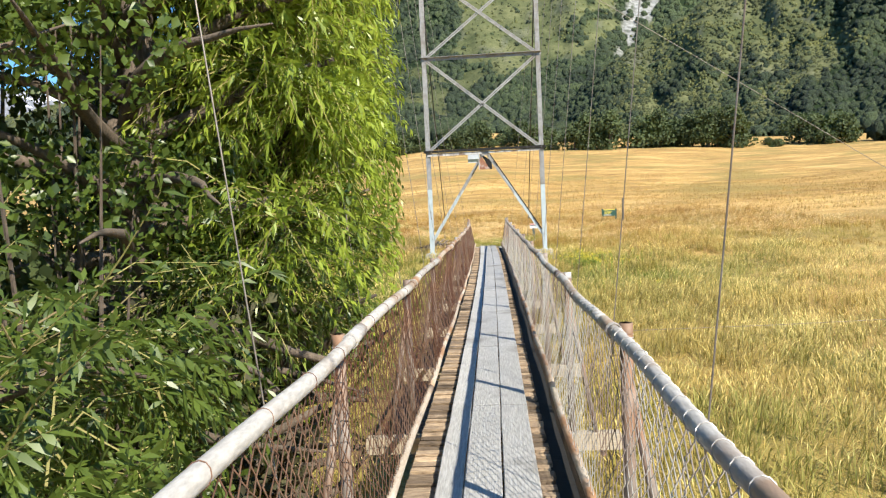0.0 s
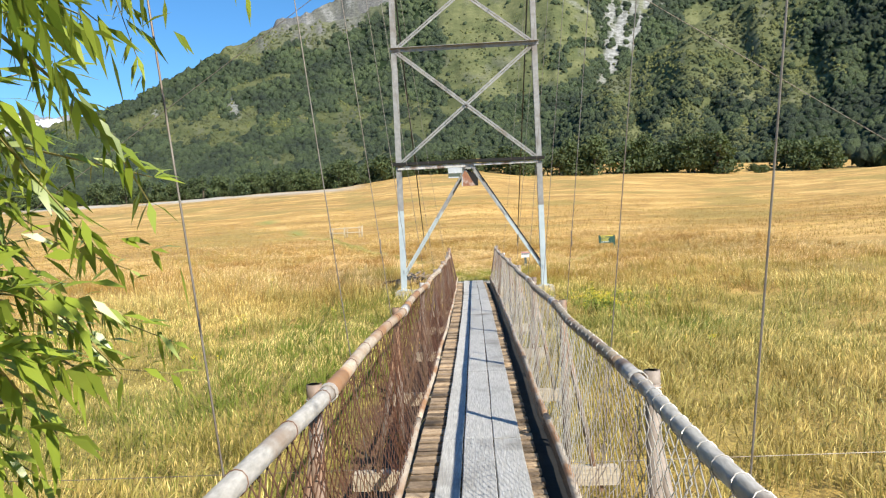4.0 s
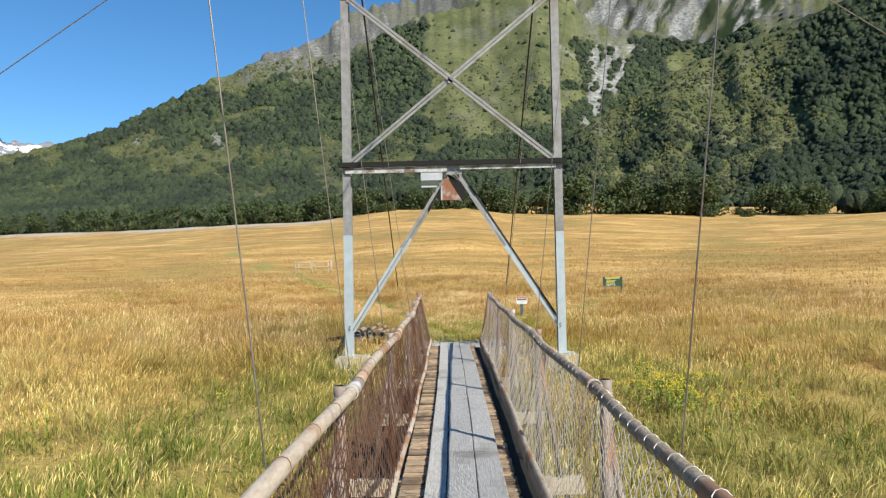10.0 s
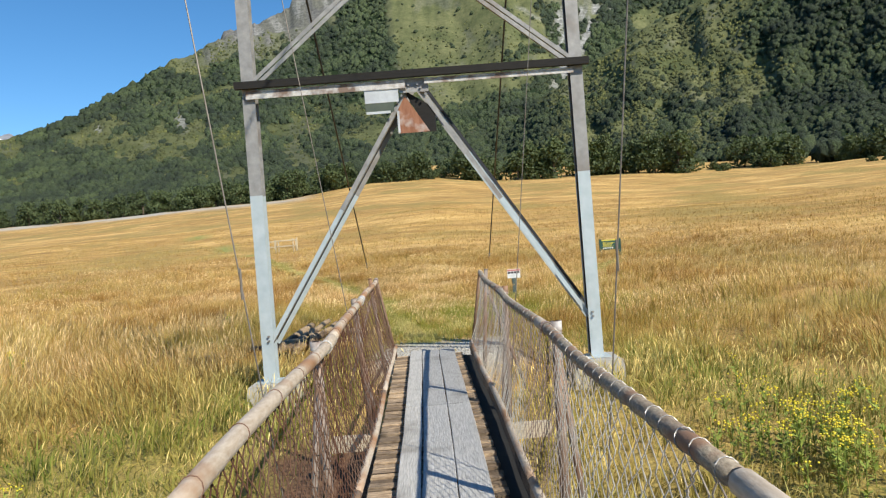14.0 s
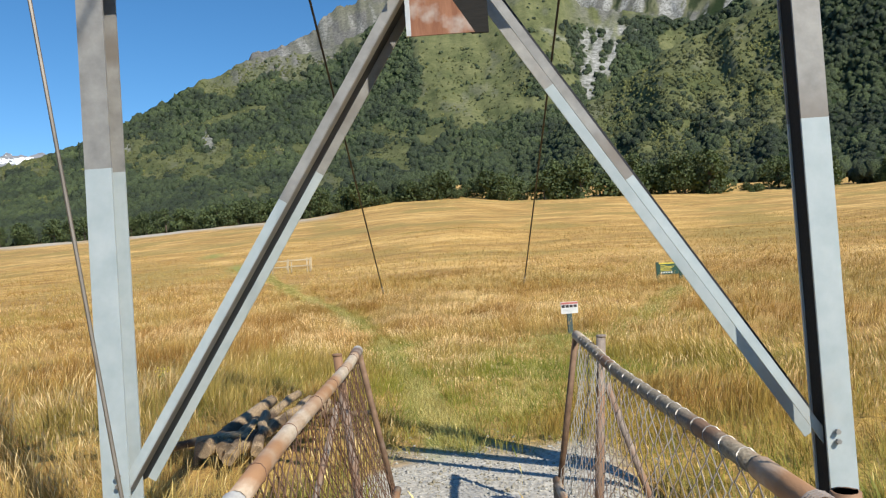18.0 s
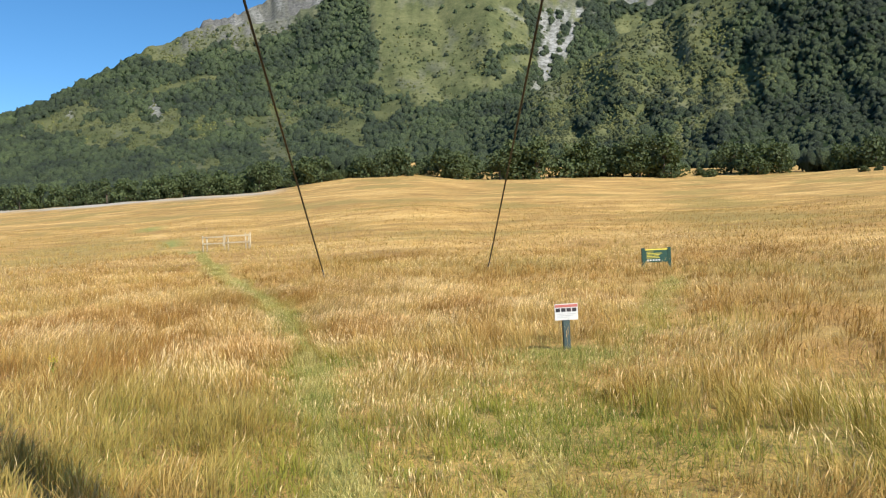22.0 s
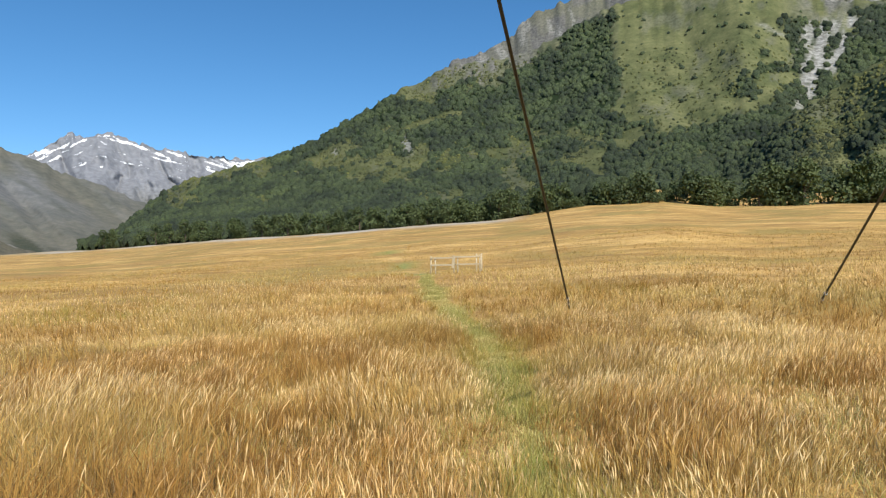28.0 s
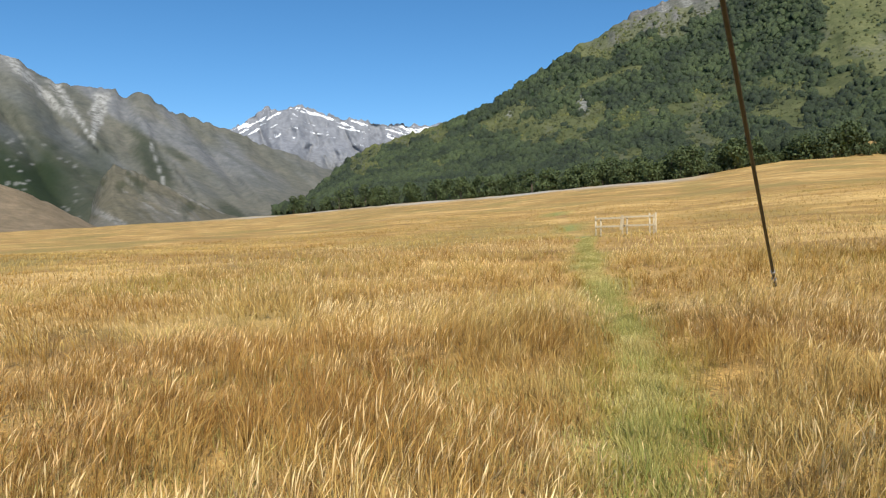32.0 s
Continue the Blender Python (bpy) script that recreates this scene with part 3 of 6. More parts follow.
def make_ground():
    rings = np.concatenate([[0.0], np.geomspace(0.35, 4600, 230)])
    n_az = 240
    a = np.linspace(-np.pi, np.pi, n_az, endpoint=False)
    rr, aa = np.meshgrid(rings[1:], a, indexing="ij")
    x, y = rr * np.sin(aa), rr * np.cos(aa)
    x, y = np.concatenate([[0], x.ravel()]), np.concatenate([[0], y.ravel()])
    z = height(x, y)
    i, j = np.meshgrid(np.arange(len(rings) - 2), np.arange(n_az), indexing="ij")
    j2 = (j + 1) % n_az
    q = np.stack([1 + i * n_az + j, 1 + (i + 1) * n_az + j, 1 + (i + 1) * n_az + j2, 1 + i * n_az + j2], -1).reshape(-1, 4)
    fan = np.stack([np.zeros(n_az, int), 1 + np.arange(n_az), 1 + (np.arange(n_az) + 1) % n_az, 1 + (np.arange(n_az) + 1) % n_az], -1)
    faces = [tuple(f) for f in q] + [tuple(f[:3]) for f in fan]
    r, az = np.hypot(x, y), np.degrees(np.arctan2(x, y))
    R, _ = edge_of(az)
    woods = step(1.0, 1.08, r / R - 0.5 * step(-4, 2, az) * step(36, 30, az) + (fbm(x * 0.03, y * 0.03, 3, 3) - 0.5) * 0.15)
    me_attr = {"path": np.maximum(trail_mask(x, y), 0.2 * trodden(x, y)), "gravel": np.maximum(gravel_mask(x, y), 0.95 * step(0.86, 0.90, r / R) * step(1.02, 0.99, r / R) * step(-50, -42, az) * step(-9, -12, az) * step(0.25, 0.45, fbm(x * 0.05, y * 0.05, 3, 38))), "damp": np.maximum(damp_mask(x, y), np.where(y > 0, 0.2, 0.45) * spots(x, y, GREEN_SPOTS)), "woods": woods, "brown_strip": brown_strip_mask(x, y)}
    ob = raw("ground", np.stack([x, y, z], -1), faces, M_GROUND, None, True, me_attr)
    bmm = bmesh.new()
    bmm.from_mesh(ob.data)
    bmesh.ops.recalc_face_normals(bmm, faces=bmm.faces)
    if sum(f.normal.z for f in bmm.faces) < 0:
        bmesh.ops.reverse_faces(bmm, faces=bmm.faces)
    bmm.to_mesh(ob.data)
    bmm.free()
    return tagged(ob, "dry golden meadow rising gently to a dark forest edge", "ground", kind="structure")


make_ground()

# ---------------------------------------------------------------- mountains

ORIGIN = Vector((0, 0, 1.5))


def mountain(name, label, mat, sky_az, sky_el, foot_el, foot_r, top_r, masks, seed, power=1.25, relief=0.035, cols=300, rows=70, fold=0.16, skew=0.35):
    """A mountain side seen across the meadow: from its foot it climbs to its skyline, with gullies and spurs, and falls away behind."""
    az = np.linspace(sky_az[0], sky_az[-1], cols)
    el = np.interp(az, sky_az, sky_el)
    s = np.concatenate([np.linspace(0, 1, rows), [1.15, 1.4]])
    S, A = np.meshgrid(s, az, indexing="ij")
    EL = np.broadcast_to(el, S.shape)
    up = np.minimum(S, 1)
    ridges = 1 - np.abs(2 * fbm(A * fold + skew * S, S * 1.1, 4, seed) - 1)
    detail = fbm(A * 0.6, S * 7, 4, seed + 11) - 0.5
    fade = np.sin(np.pi * np.clip(up, 0, 1)) ** 0.7
    r = foot_r + (top_r - foot_r) * (up**0.85 + relief * 2.4 * (ridges - 0.6) * fade + relief * 0.9 * detail * fade)
    r = r * np.where(S > 1, 1 + (S - 1) * 0.8, 1)
    e = foot_el + (EL - foot_el) * up**power
    e = e + (fbm(A * 2.2, S * 0, 4, seed + 5) - 0.5) * np.minimum(1.1, 0.12 * EL) * up**6 * 0.6
    z = ORIGIN.z + r * np.tan(np.radians(e))
    z = np.where(S > 1, z - (S - 1) * 0.9 * r * 0.3, z)
    x, y = r * np.sin(np.radians(A)), r * np.cos(np.radians(A))
    n, m = S.shape
    i, j = np.meshgrid(np.arange(n - 1), np.arange(m - 1), indexing="ij")
    q = np.stack([i * m + j, i * m + j + 1, (i + 1) * m + j + 1, (i + 1) * m + j], -1).reshape(-1, 4)
    values = {k: f(A, e, S).ravel() for k, f in masks.items()}
    ob = raw(name, np.stack([x, y, z], -1).reshape(-1, 3), q, mat, None, True, values)
    tagged(ob, label, "mountain", kind="structure")
    return A, e, S, x, y, z, values


def patch(A, E, a, e, ra, re, soft=0.35, seed=0, wob=0.5):
    d = np.hypot((A - a) / ra, (E - e) / re) + (fbm(A * 1.1, E * 1.1, 4, seed) - 0.5) * wob * 2
    return step(1 + soft, 1 - soft, d)


def hill_woods(A, e, S):
    g = fbm(A * 0.9, e * 1.1, 4, 78) - 0.5
    fine = fbm(A * 2.2, e * 2.6, 3, 79) - 0.5
    wob = g * 2.2 + fine * 1.3
    # the dark wooded flank, cut off sharply against the open face
    right = np.interp(e, [5, 11.2, 12.4, 16, 19.5], [0.5, -0.8, -2.3, -2.4, -2.5])
    top = np.interp(A, [-42, -30, -24, -20.5, -19.5, -16.7, -12.7, -10.6, -6.3, -2.3], [20, 20, 20, 17, 13.8, 14.3, 15.0, 15.9, 18.2, 20.2])
    flank = step(0.35, -0.35, A - right + wob) * step(0.35, -0.35, e - top + wob * 1.3)
    olive = patch(A, e - 0.12 * (A + 21.5), -21.5, 9.4, 5.0, 2.0, 0.3, 74, 0.75) * step(0.40, 0.54, fbm(A * 0.8, e * 1.2, 4, 68))
    olive = np.maximum(olive, 0.8 * step(0.57, 0.64, fbm(A * 0.55 + 3, e * 0.9, 4, 69)) * step(13, 11, e) * step(-24, -16, A))
    olive = np.maximum(olive, patch(A, e, -4.6, 9.1, 1.9, 0.9, 0.4, 73, 0.9))
    olive = np.maximum(olive, 0.9 * patch(A, e - 0.25 * (A + 17), -17.0, 12.4, 3.2, 0.3, 0.4, 72, 0.8))
    olive = np.maximum(olive, 0.8 * patch(A, e, -1.2, 10.4, 1.3, 0.9, 0.4, 71, 0.9))
    olive = np.maximum(olive, step(-28, -30, A) * step(0.47, 0.55, fbm(A * 0.45, e * 0.8, 4, 66)) * step(4.6, 5.6, e + wob))
    wood = flank * (1 - 0.85 * olive)
    # woods along the foot of the open face, thickets in the gully and on the far side of it
    low = np.interp(A, [-3, -0.2, 2.5, 6, 7.4, 9, 14], [11.8, 11.3, 10.8, 11.0, 11.8, 12.6, 13.0])
    wood = np.maximum(wood, step(0.4, -0.4, e - low + wob * 1.2) * step(-1.6, -0.6, A + wob) * (1 - 0.7 * olive))
    thicket = step(0.50, 0.56, fbm(A * 0.75, e * 0.9, 4, 75)) * step(5.2, 6.8, A + wob) * step(18.2, 16.5, e + wob)
    wood = np.maximum(wood, thicket)
    wood = np.maximum(wood, patch(A, e - 0.6 * (A - 14.9), 14.9, 15.6, 1.2, 1.7, 0.25, 76, 0.4))
    wood = np.maximum(wood, patch(A, e, 20.6, 16.9, 2.2, 1.5, 0.25, 77, 0.4))
    wood = np.maximum(wood, step(6.4, 5.8, e + wob) * step(-3, -8, A))
    return np.clip(wood * (1 - hill_scree(A, e, S)), 0, 1)


def hill_scree(A, e, S):
    g = fbm(A * 1.6, e * 1.6, 4, 83) - 0.5
    mid, half = 11.0 + (e - 12.2) * 0.30, 0.28 + np.maximum(e - 12.0, 0) * 0.36
    run = step(0.30, 0.52, fbm((A - 0.4 * e) * 3.0, e * 0.7, 4, 86))
    a = step(1.15, 0.75, np.abs(A - mid) / half + g * 1.6) * step(11.6, 12.2, e + g) * step(17.4, 16.7, e + g) * (0.25 + 0.7 * run)
    b = patch(A, e, 10.2, 11.6, 0.35, 1.0, 0.4, 81, 0.6) * 0.7
    c = patch(A, e, -18.7, 10.5, 0.45, 0.6, 0.5, 82, 0.9) * 0.7 + patch(A, e, -24.3, 10.2, 0.25, 0.3, 0.5, 87, 0.9) * 0.6
    d = patch(A, e + 0.65 * (A - 8.8), 8.8, 17.0, 1.1, 0.14, 0.5, 88, 0.5) * 0.5
    f = patch(A, e, -36.5, 5.2, 0.7, 0.5, 0.5, 89, 1.0) * 0.5
    return np.clip(a + b + c + d + f, 0, 1)


def hill_rock(A, e, S):
    cliff = step(16.6, 18.4, e + 2 * (fbm(A * 0.8, e * 0.8, 4, 84) - 0.5)) * step(9.0, 12.5, A) * step(0.38, 0.5, fbm((A + 0.5 * e) * 1.3, e * 0.6, 4, 61))
    crags = (0.25 + 0.5 * step(0.5, 0.62, fbm(A * 1.1, e * 1.1, 4, 85))) * step(-20, -14, A) * step(-1.8, -3.0, A) * step(13.5, 15, e)
    return np.clip(cliff + crags + 0.3 * step(0.6, 0.7, fbm(A * 0.8, e * 0.8, 4, 62)), 0, 1)


none = lambda A, e, S: np.zeros_like(A)
HILL = mountain("mountain_main", "forested mountain side with an open grassy face", M_HILL,
                [-41.3, -38.9, -36.6, -34.6, -31.8, -28.4, -25.7, -22.3, -18.7, -14.9, -12.8, -10.7, -8.6, -6.5, -3.8, -2, 0, 2.5, 4.4, 6.7, 8.5, 10, 11.5, 14, 17, 19, 22, 26, 40],
                [2.75, 5.1, 7.0, 8.1, 8.9, 9.9, 11.2, 13.1, 15.0, 16.6, 16.9, 16.9, 17.5, 18.4, 19.6, 20.2, 20.4, 21, 21.8, 22.6, 21.6, 19.6, 18.6, 18, 17.3, 16.6, 17.5, 18.5, 18],
                2.3, 420, 1500, {"woods": hill_woods, "rock": hill_rock, "scree": hill_scree, "snow": none}, 100, 1.25, 0.035, 420, 100, 0.12, 1.6)
def crag_streaks(A, e):
    """Bands of bare rock that slant down the high face."""
    wob = 0.9 * (fbm(A * 0.7, e * 0.7, 3, 63) - 0.5)
    return fbm((A - 0.62 * e + wob) * 1.5, (e + 0.2 * A) * 0.42, 5, 64)


def ridge_rock(A, e, S):
    low = step(21, 18, e) * step(2, -1, A)
    return np.clip(0.45 + 0.5 * step(0.40, 0.58, fbm(A * 0.9, e * 0.9, 4, 90)) + 0.3 * low - 0.9 * ridge_grass(A, e), 0, 1)


def ridge_grass(A, e):
    g = fbm(A * 0.8, e * 0.9, 4, 92)
    shelf = patch(A, e, 28.5, 19.6, 3.6, 1.1, 0.4, 93, 0.5)
    flank = np.maximum(step(0.44, 0.56, g), 0.9 * step(11, 7, A)) * step(-1, 2, A) * step(25.5, 22.5, e)
    return np.clip(np.maximum(shelf, flank * (1 - 0.7 * step(0.5, 0.56, crag_streaks(A, e)))), 0, 1)


def ridge_scree(A, e, S):
    face = step(6.5, 9.5, A) * step(26.5, 24, A) * step(15.5, 17.0, e)
    bright = face * step(0.53, 0.60, crag_streaks(A, e)) * (1 - ridge_grass(A, e))
    top = patch(A, e, 29.8, 21.6, 3.8, 0.9, 0.4, 94, 0.6) * 0.8
    side = patch(A, e, 31.6, 18.7, 0.9, 1.0, 0.5, 59, 0.7) * 0.6
    left = 0.5 * step(0.60, 0.68, fbm(A * 1.6 + e * 0.5, e * 0.6, 4, 91)) * step(7, 3, A)
    return np.clip(bright + top + side + left, 0, 1)


def ridge_woods_and_shade(A, e, S):
    # shadow in the rock clefts is painted here with the woods colour
    cleft = step(0.43, 0.38, crag_streaks(A, e)) * step(8, 11, A) * step(26, 24.5, A)
    deep = patch(A, e - 0.9 * (A - 23.4), 23.4, 20.3, 1.2, 1.1, 0.35, 65, 0.5)
    gully = patch(A, e - 0.75 * (A - 20.5), 20.5, 16.9, 2.6, 0.9, 0.3, 67, 0.5)
    return np.clip(0.85 * cleft + 0.9 * np.maximum(deep, gully) + 0.5 * step(17, 14, e) * step(8, 4, A), 0, 1)


mountain("mountain_ridge", "bare grey rocky ridge and cliffs high behind the forested mountain", M_RIDGE,
         [-22, -14.8, -11.8, -10.3, -9, -6.5, -2.9, -2, -0.2, 0.4, 3, 8, 14, 20, 25, 29, 33, 40], [11, 16.9, 17.8, 18.3, 19.9, 20.6, 21.2, 21.9, 23.2, 24.2, 26, 28, 29, 28, 27, 26, 25, 24],
         9, 1560, 2150, {"woods": ridge_woods_and_shade, "rock": ridge_rock, "scree": ridge_scree, "snow": none}, 130, 1.0, 0.05, 480, 100, 0.22, 1.2)


def spur_woods(A, e, S):
    g = fbm(A * 0.8, e * 0.9, 4, 95) - 0.5
    line = np.interp(e, [4, 6.9, 10.1, 13.2, 16.9], [22.5, 21.8, 27.0, 24.6, 26.4])
    w = step(-0.6, 0.6, A - line + g * 4.5)
    w = np.maximum(w, step(0.57, 0.62, fbm(A * 0.55, e * 0.8, 4, 96)) * step(13.5, 9, e))
    w = np.maximum(w, step(6.7, 6.1, e + g * 2.5) * step(27, 31, A))
    return w * step(4.6, 5.0, e + g)


SPUR = mountain("mountain_spur", "scrubby forested spur falling to the meadow", M_HILL,
                [2.5, 5, 8.7, 12.3, 16.7, 19.7, 22.6, 26.2, 30.4, 36, 45, 60, 80, 110, 140],
                [3.9, 7, 10.5, 12.5, 14.75, 15.7, 16.4, 17.5, 18.6, 20, 21, 20, 16, 9, 4],
                2.0, 370, 900, {"woods": spur_woods, "rock": hill_rock, "scree": none, "snow": none}, 160, 1.2, 0.09, 380, 70)
def valley_scree(A, e, S):
    """Pale chutes that run together into one gully, and thin ones beside it."""
    g = (fbm(A * 1.3, e * 1.3, 4, 53) - 0.5) * 1.2
    left = step(1.0, 0.5, np.abs(A + 55.1 - (e - 8.0) * -0.62) / (0.12 + 0.13 * np.maximum(e - 8, 0)) + g) * step(7.6, 8.2, e) * step(12.2, 11.6, e)
    right = step(1.0, 0.5, np.abs(A + 55.1 - (e - 8.0) * 0.20) / (0.14 + 0.22 * np.maximum(e - 8, 0)) + g) * step(7.6, 8.2, e) * step(11.6, 11.0, e)
    high = 0.8 * step(1.0, 0.4, np.abs(A + 58.6 + (e - 11.5) * 0.95) / 0.5 + g) * step(9.2, 10.2, e)
    thin = step(1.0, 0.4, np.abs(A + 50.9 + (e - 6.6) * 0.3) / 0.12 + g) * step(4.6, 5.2, e) * step(8.6, 7.8, e)
    flecks = 0.6 * step(0.72, 0.76, fbm(A * 4.5, e * 4.5, 3, 54)) * step(-55, -57, A) * step(9, 7, e)
    return np.clip(0.9 * np.maximum(left, right) + high + 0.7 * thin + flecks, 0, 1)


def valley_woods(A, e, S):
    g = fbm(A * 0.5, e * 0.5, 4, 97) - 0.5
    low = step(-53.4, -54.6, A + 1.5 * g) * step(8.6, 6.2, e + 3 * g)
    spots_ = 0.6 * step(0.53, 0.64, fbm((A + 1.5 * e) * 0.4, (e - 0.3 * A) * 0.16, 4, 97)) * step(9.5, 6, e)
    gully = patch(A + 0.5 * (e - 6.5), e, -51.2, 6.4, 1.0, 2.2, 0.4, 95, 0.6)
    return np.clip(np.maximum(np.maximum(0.6 * low, spots_), 0.6 * gully) + 0.35 * step(-55.5, -58, A) * step(12.5, 9.5, e), 0, 1)


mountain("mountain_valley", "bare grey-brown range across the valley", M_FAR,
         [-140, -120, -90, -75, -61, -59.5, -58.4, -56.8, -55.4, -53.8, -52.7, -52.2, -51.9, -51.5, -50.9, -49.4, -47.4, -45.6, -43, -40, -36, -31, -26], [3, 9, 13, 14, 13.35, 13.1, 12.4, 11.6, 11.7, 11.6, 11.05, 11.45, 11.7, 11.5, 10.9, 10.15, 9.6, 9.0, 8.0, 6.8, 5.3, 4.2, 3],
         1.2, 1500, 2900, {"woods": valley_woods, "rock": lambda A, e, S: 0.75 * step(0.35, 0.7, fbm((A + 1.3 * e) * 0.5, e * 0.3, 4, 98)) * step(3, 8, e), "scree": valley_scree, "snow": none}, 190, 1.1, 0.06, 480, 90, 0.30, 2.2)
mountain("mountain_foothill", "low tan tussock hill across the valley", M_TUSSOCK,
         [-110, -85, -75, -61, -58.9, -56.8, -54.9, -53.5], [3, 6.5, 6.4, 5.0, 4.2, 3.1, 2.0, 1.3], 1.0, 1000, 1400,
         {"woods": none, "rock": none, "scree": none, "snow": none}, 250, 1.0, 0.05, 120, 30)
mountain("mountain_shoulder", "lit brown tussock shoulder falling to the valley floor", M_SHOULDER,
         [-56.4, -55.4, -54.6, -53.8, -52.4, -50.3, -48.3, -46.3, -44.0, -41], [1.4, 2.8, 5.3, 6.4, 5.9, 4.95, 3.9, 2.9, 2.3, 1.8], 1.1, 1420, 1900,
         {"woods": lambda A, e, S: 0.5 * step(0.56, 0.66, fbm(A * 0.9, e * 0.6, 4, 56)), "rock": lambda A, e, S: 0.4 * step(0.5, 0.62, fbm((A + e) * 1.2, e * 0.6, 4, 51)), "scree": lambda A, e, S: 0.4 * step(0.64, 0.70, fbm((A + 1.6 * e) * 0.9, e * 0.5, 4, 36)), "snow": none}, 260, 1.0, 0.06, 160, 40, 0.4, 2.0)


def snow_fields(A, e, S):
    """Snow left in streaks below the crest: slanting away from the peak on both sides."""
    right = fbm((A + 41) * 0.8, (e + 0.30 * A) * 6.5, 5, 55)
    left = fbm((A + 41) * 1.3, (e - 0.55 * A) * 5.2, 5, 57)
    f = np.where(A > -41.2, right, left)
    deep = np.interp(A, [-46, -43.5, -41, -38, -34, -31, -28], [0.16, 0.26, 0.16, 0.17, 0.15, 0.12, 0.1])
    near_top = step(1 - deep, 1 - 0.55 * deep, S) * step(1.0, 0.985, S)
    strays = 0.9 * step(0.62, 0.78, S) * step(0.66, 0.70, f)
    strays = np.maximum(strays, patch(A, e, -30.6, 9.25, 0.7, 0.22, 0.4, 52, 0.5))
    return 0.68 * np.maximum(near_top * step(0.53, 0.58, f), strays)


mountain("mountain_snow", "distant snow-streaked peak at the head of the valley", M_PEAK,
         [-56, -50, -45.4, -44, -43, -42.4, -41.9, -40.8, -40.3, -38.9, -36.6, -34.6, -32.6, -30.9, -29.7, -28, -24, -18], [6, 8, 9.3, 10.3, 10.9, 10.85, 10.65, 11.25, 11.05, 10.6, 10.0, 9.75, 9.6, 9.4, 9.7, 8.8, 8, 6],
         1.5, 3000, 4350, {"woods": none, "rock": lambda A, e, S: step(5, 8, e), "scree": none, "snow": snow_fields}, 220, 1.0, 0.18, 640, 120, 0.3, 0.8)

# ---------------------------------------------------------------- the bridge

LAST_POST, FAR_END = -2.95, -34.9
POSTS = [LAST_POST, -5.85, -8.75, -11.7, -14.65, -17.5, -20.45, -23.05, -25.7, -28.5, -31.3, -34.1]


def axis_x(y):
    return 0.2 * (1 - math.exp(min(y, 0) / 8))


def deck_z(y):
    return -0.27 * (1 - ((y + 32) / 32.5) ** 2)


def rail_half(y):
    return 0.61 + 0.13 * math.exp(min(y - 0.4, 0) / 3.0)


def rail_at(side, y, lift=1.06):
    sway = 0.007 * math.sin(y * 2.17 + side) + 0.003 * math.sin(y * 4.3 + 2 * side)
    bow = 0.04 * math.exp(-((y + 2.8) / 1.5) ** 2) if side < 0 else 0.0
    return Vector((axis_x(y) + side * (rail_half(y) + sway + bow), y, deck_z(y) + lift + 0.006 * math.sin(y * 2.17 + 1.3 * side)))


def kerb_at(side, y, lift=0.10):
    return Vector((axis_x(y) + side * (0.535 + 0.008 * math.sin(y * 1.7 + side)), y, deck_z(y) + lift))


def cable_z(y):
    return 3.2 + 7.8 * ((y + 38) / 38) ** 2


def hanger_at(side, y, z):
    inward = 0.29 * math.exp((y - LAST_POST) / 2.2)
    return Vector((axis_x(y) + side * (0.985 - inward + (0.112 + 0.06 * inward) * z), y, z))


# blue-black that holds the shade between the brace's bars
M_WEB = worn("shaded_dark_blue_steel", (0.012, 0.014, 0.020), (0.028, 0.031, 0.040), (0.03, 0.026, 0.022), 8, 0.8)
# the cross beam's black stain; other parts use it to stand in for shade
M_BLACK_AND_SHADE = worn("black_stain_and_shade", (0.007, 0.0065, 0.006), (0.016, 0.0145, 0.013), (0.03, 0.026, 0.022), 8, 0.9, 0, (1, 6, 6), 0.3, 0.68)
bridge = thing("suspension_footbridge", 0, 0, 0, label="narrow timber suspension footbridge with rusty netting sides", category="footbridge")
rng = random.Random(7)

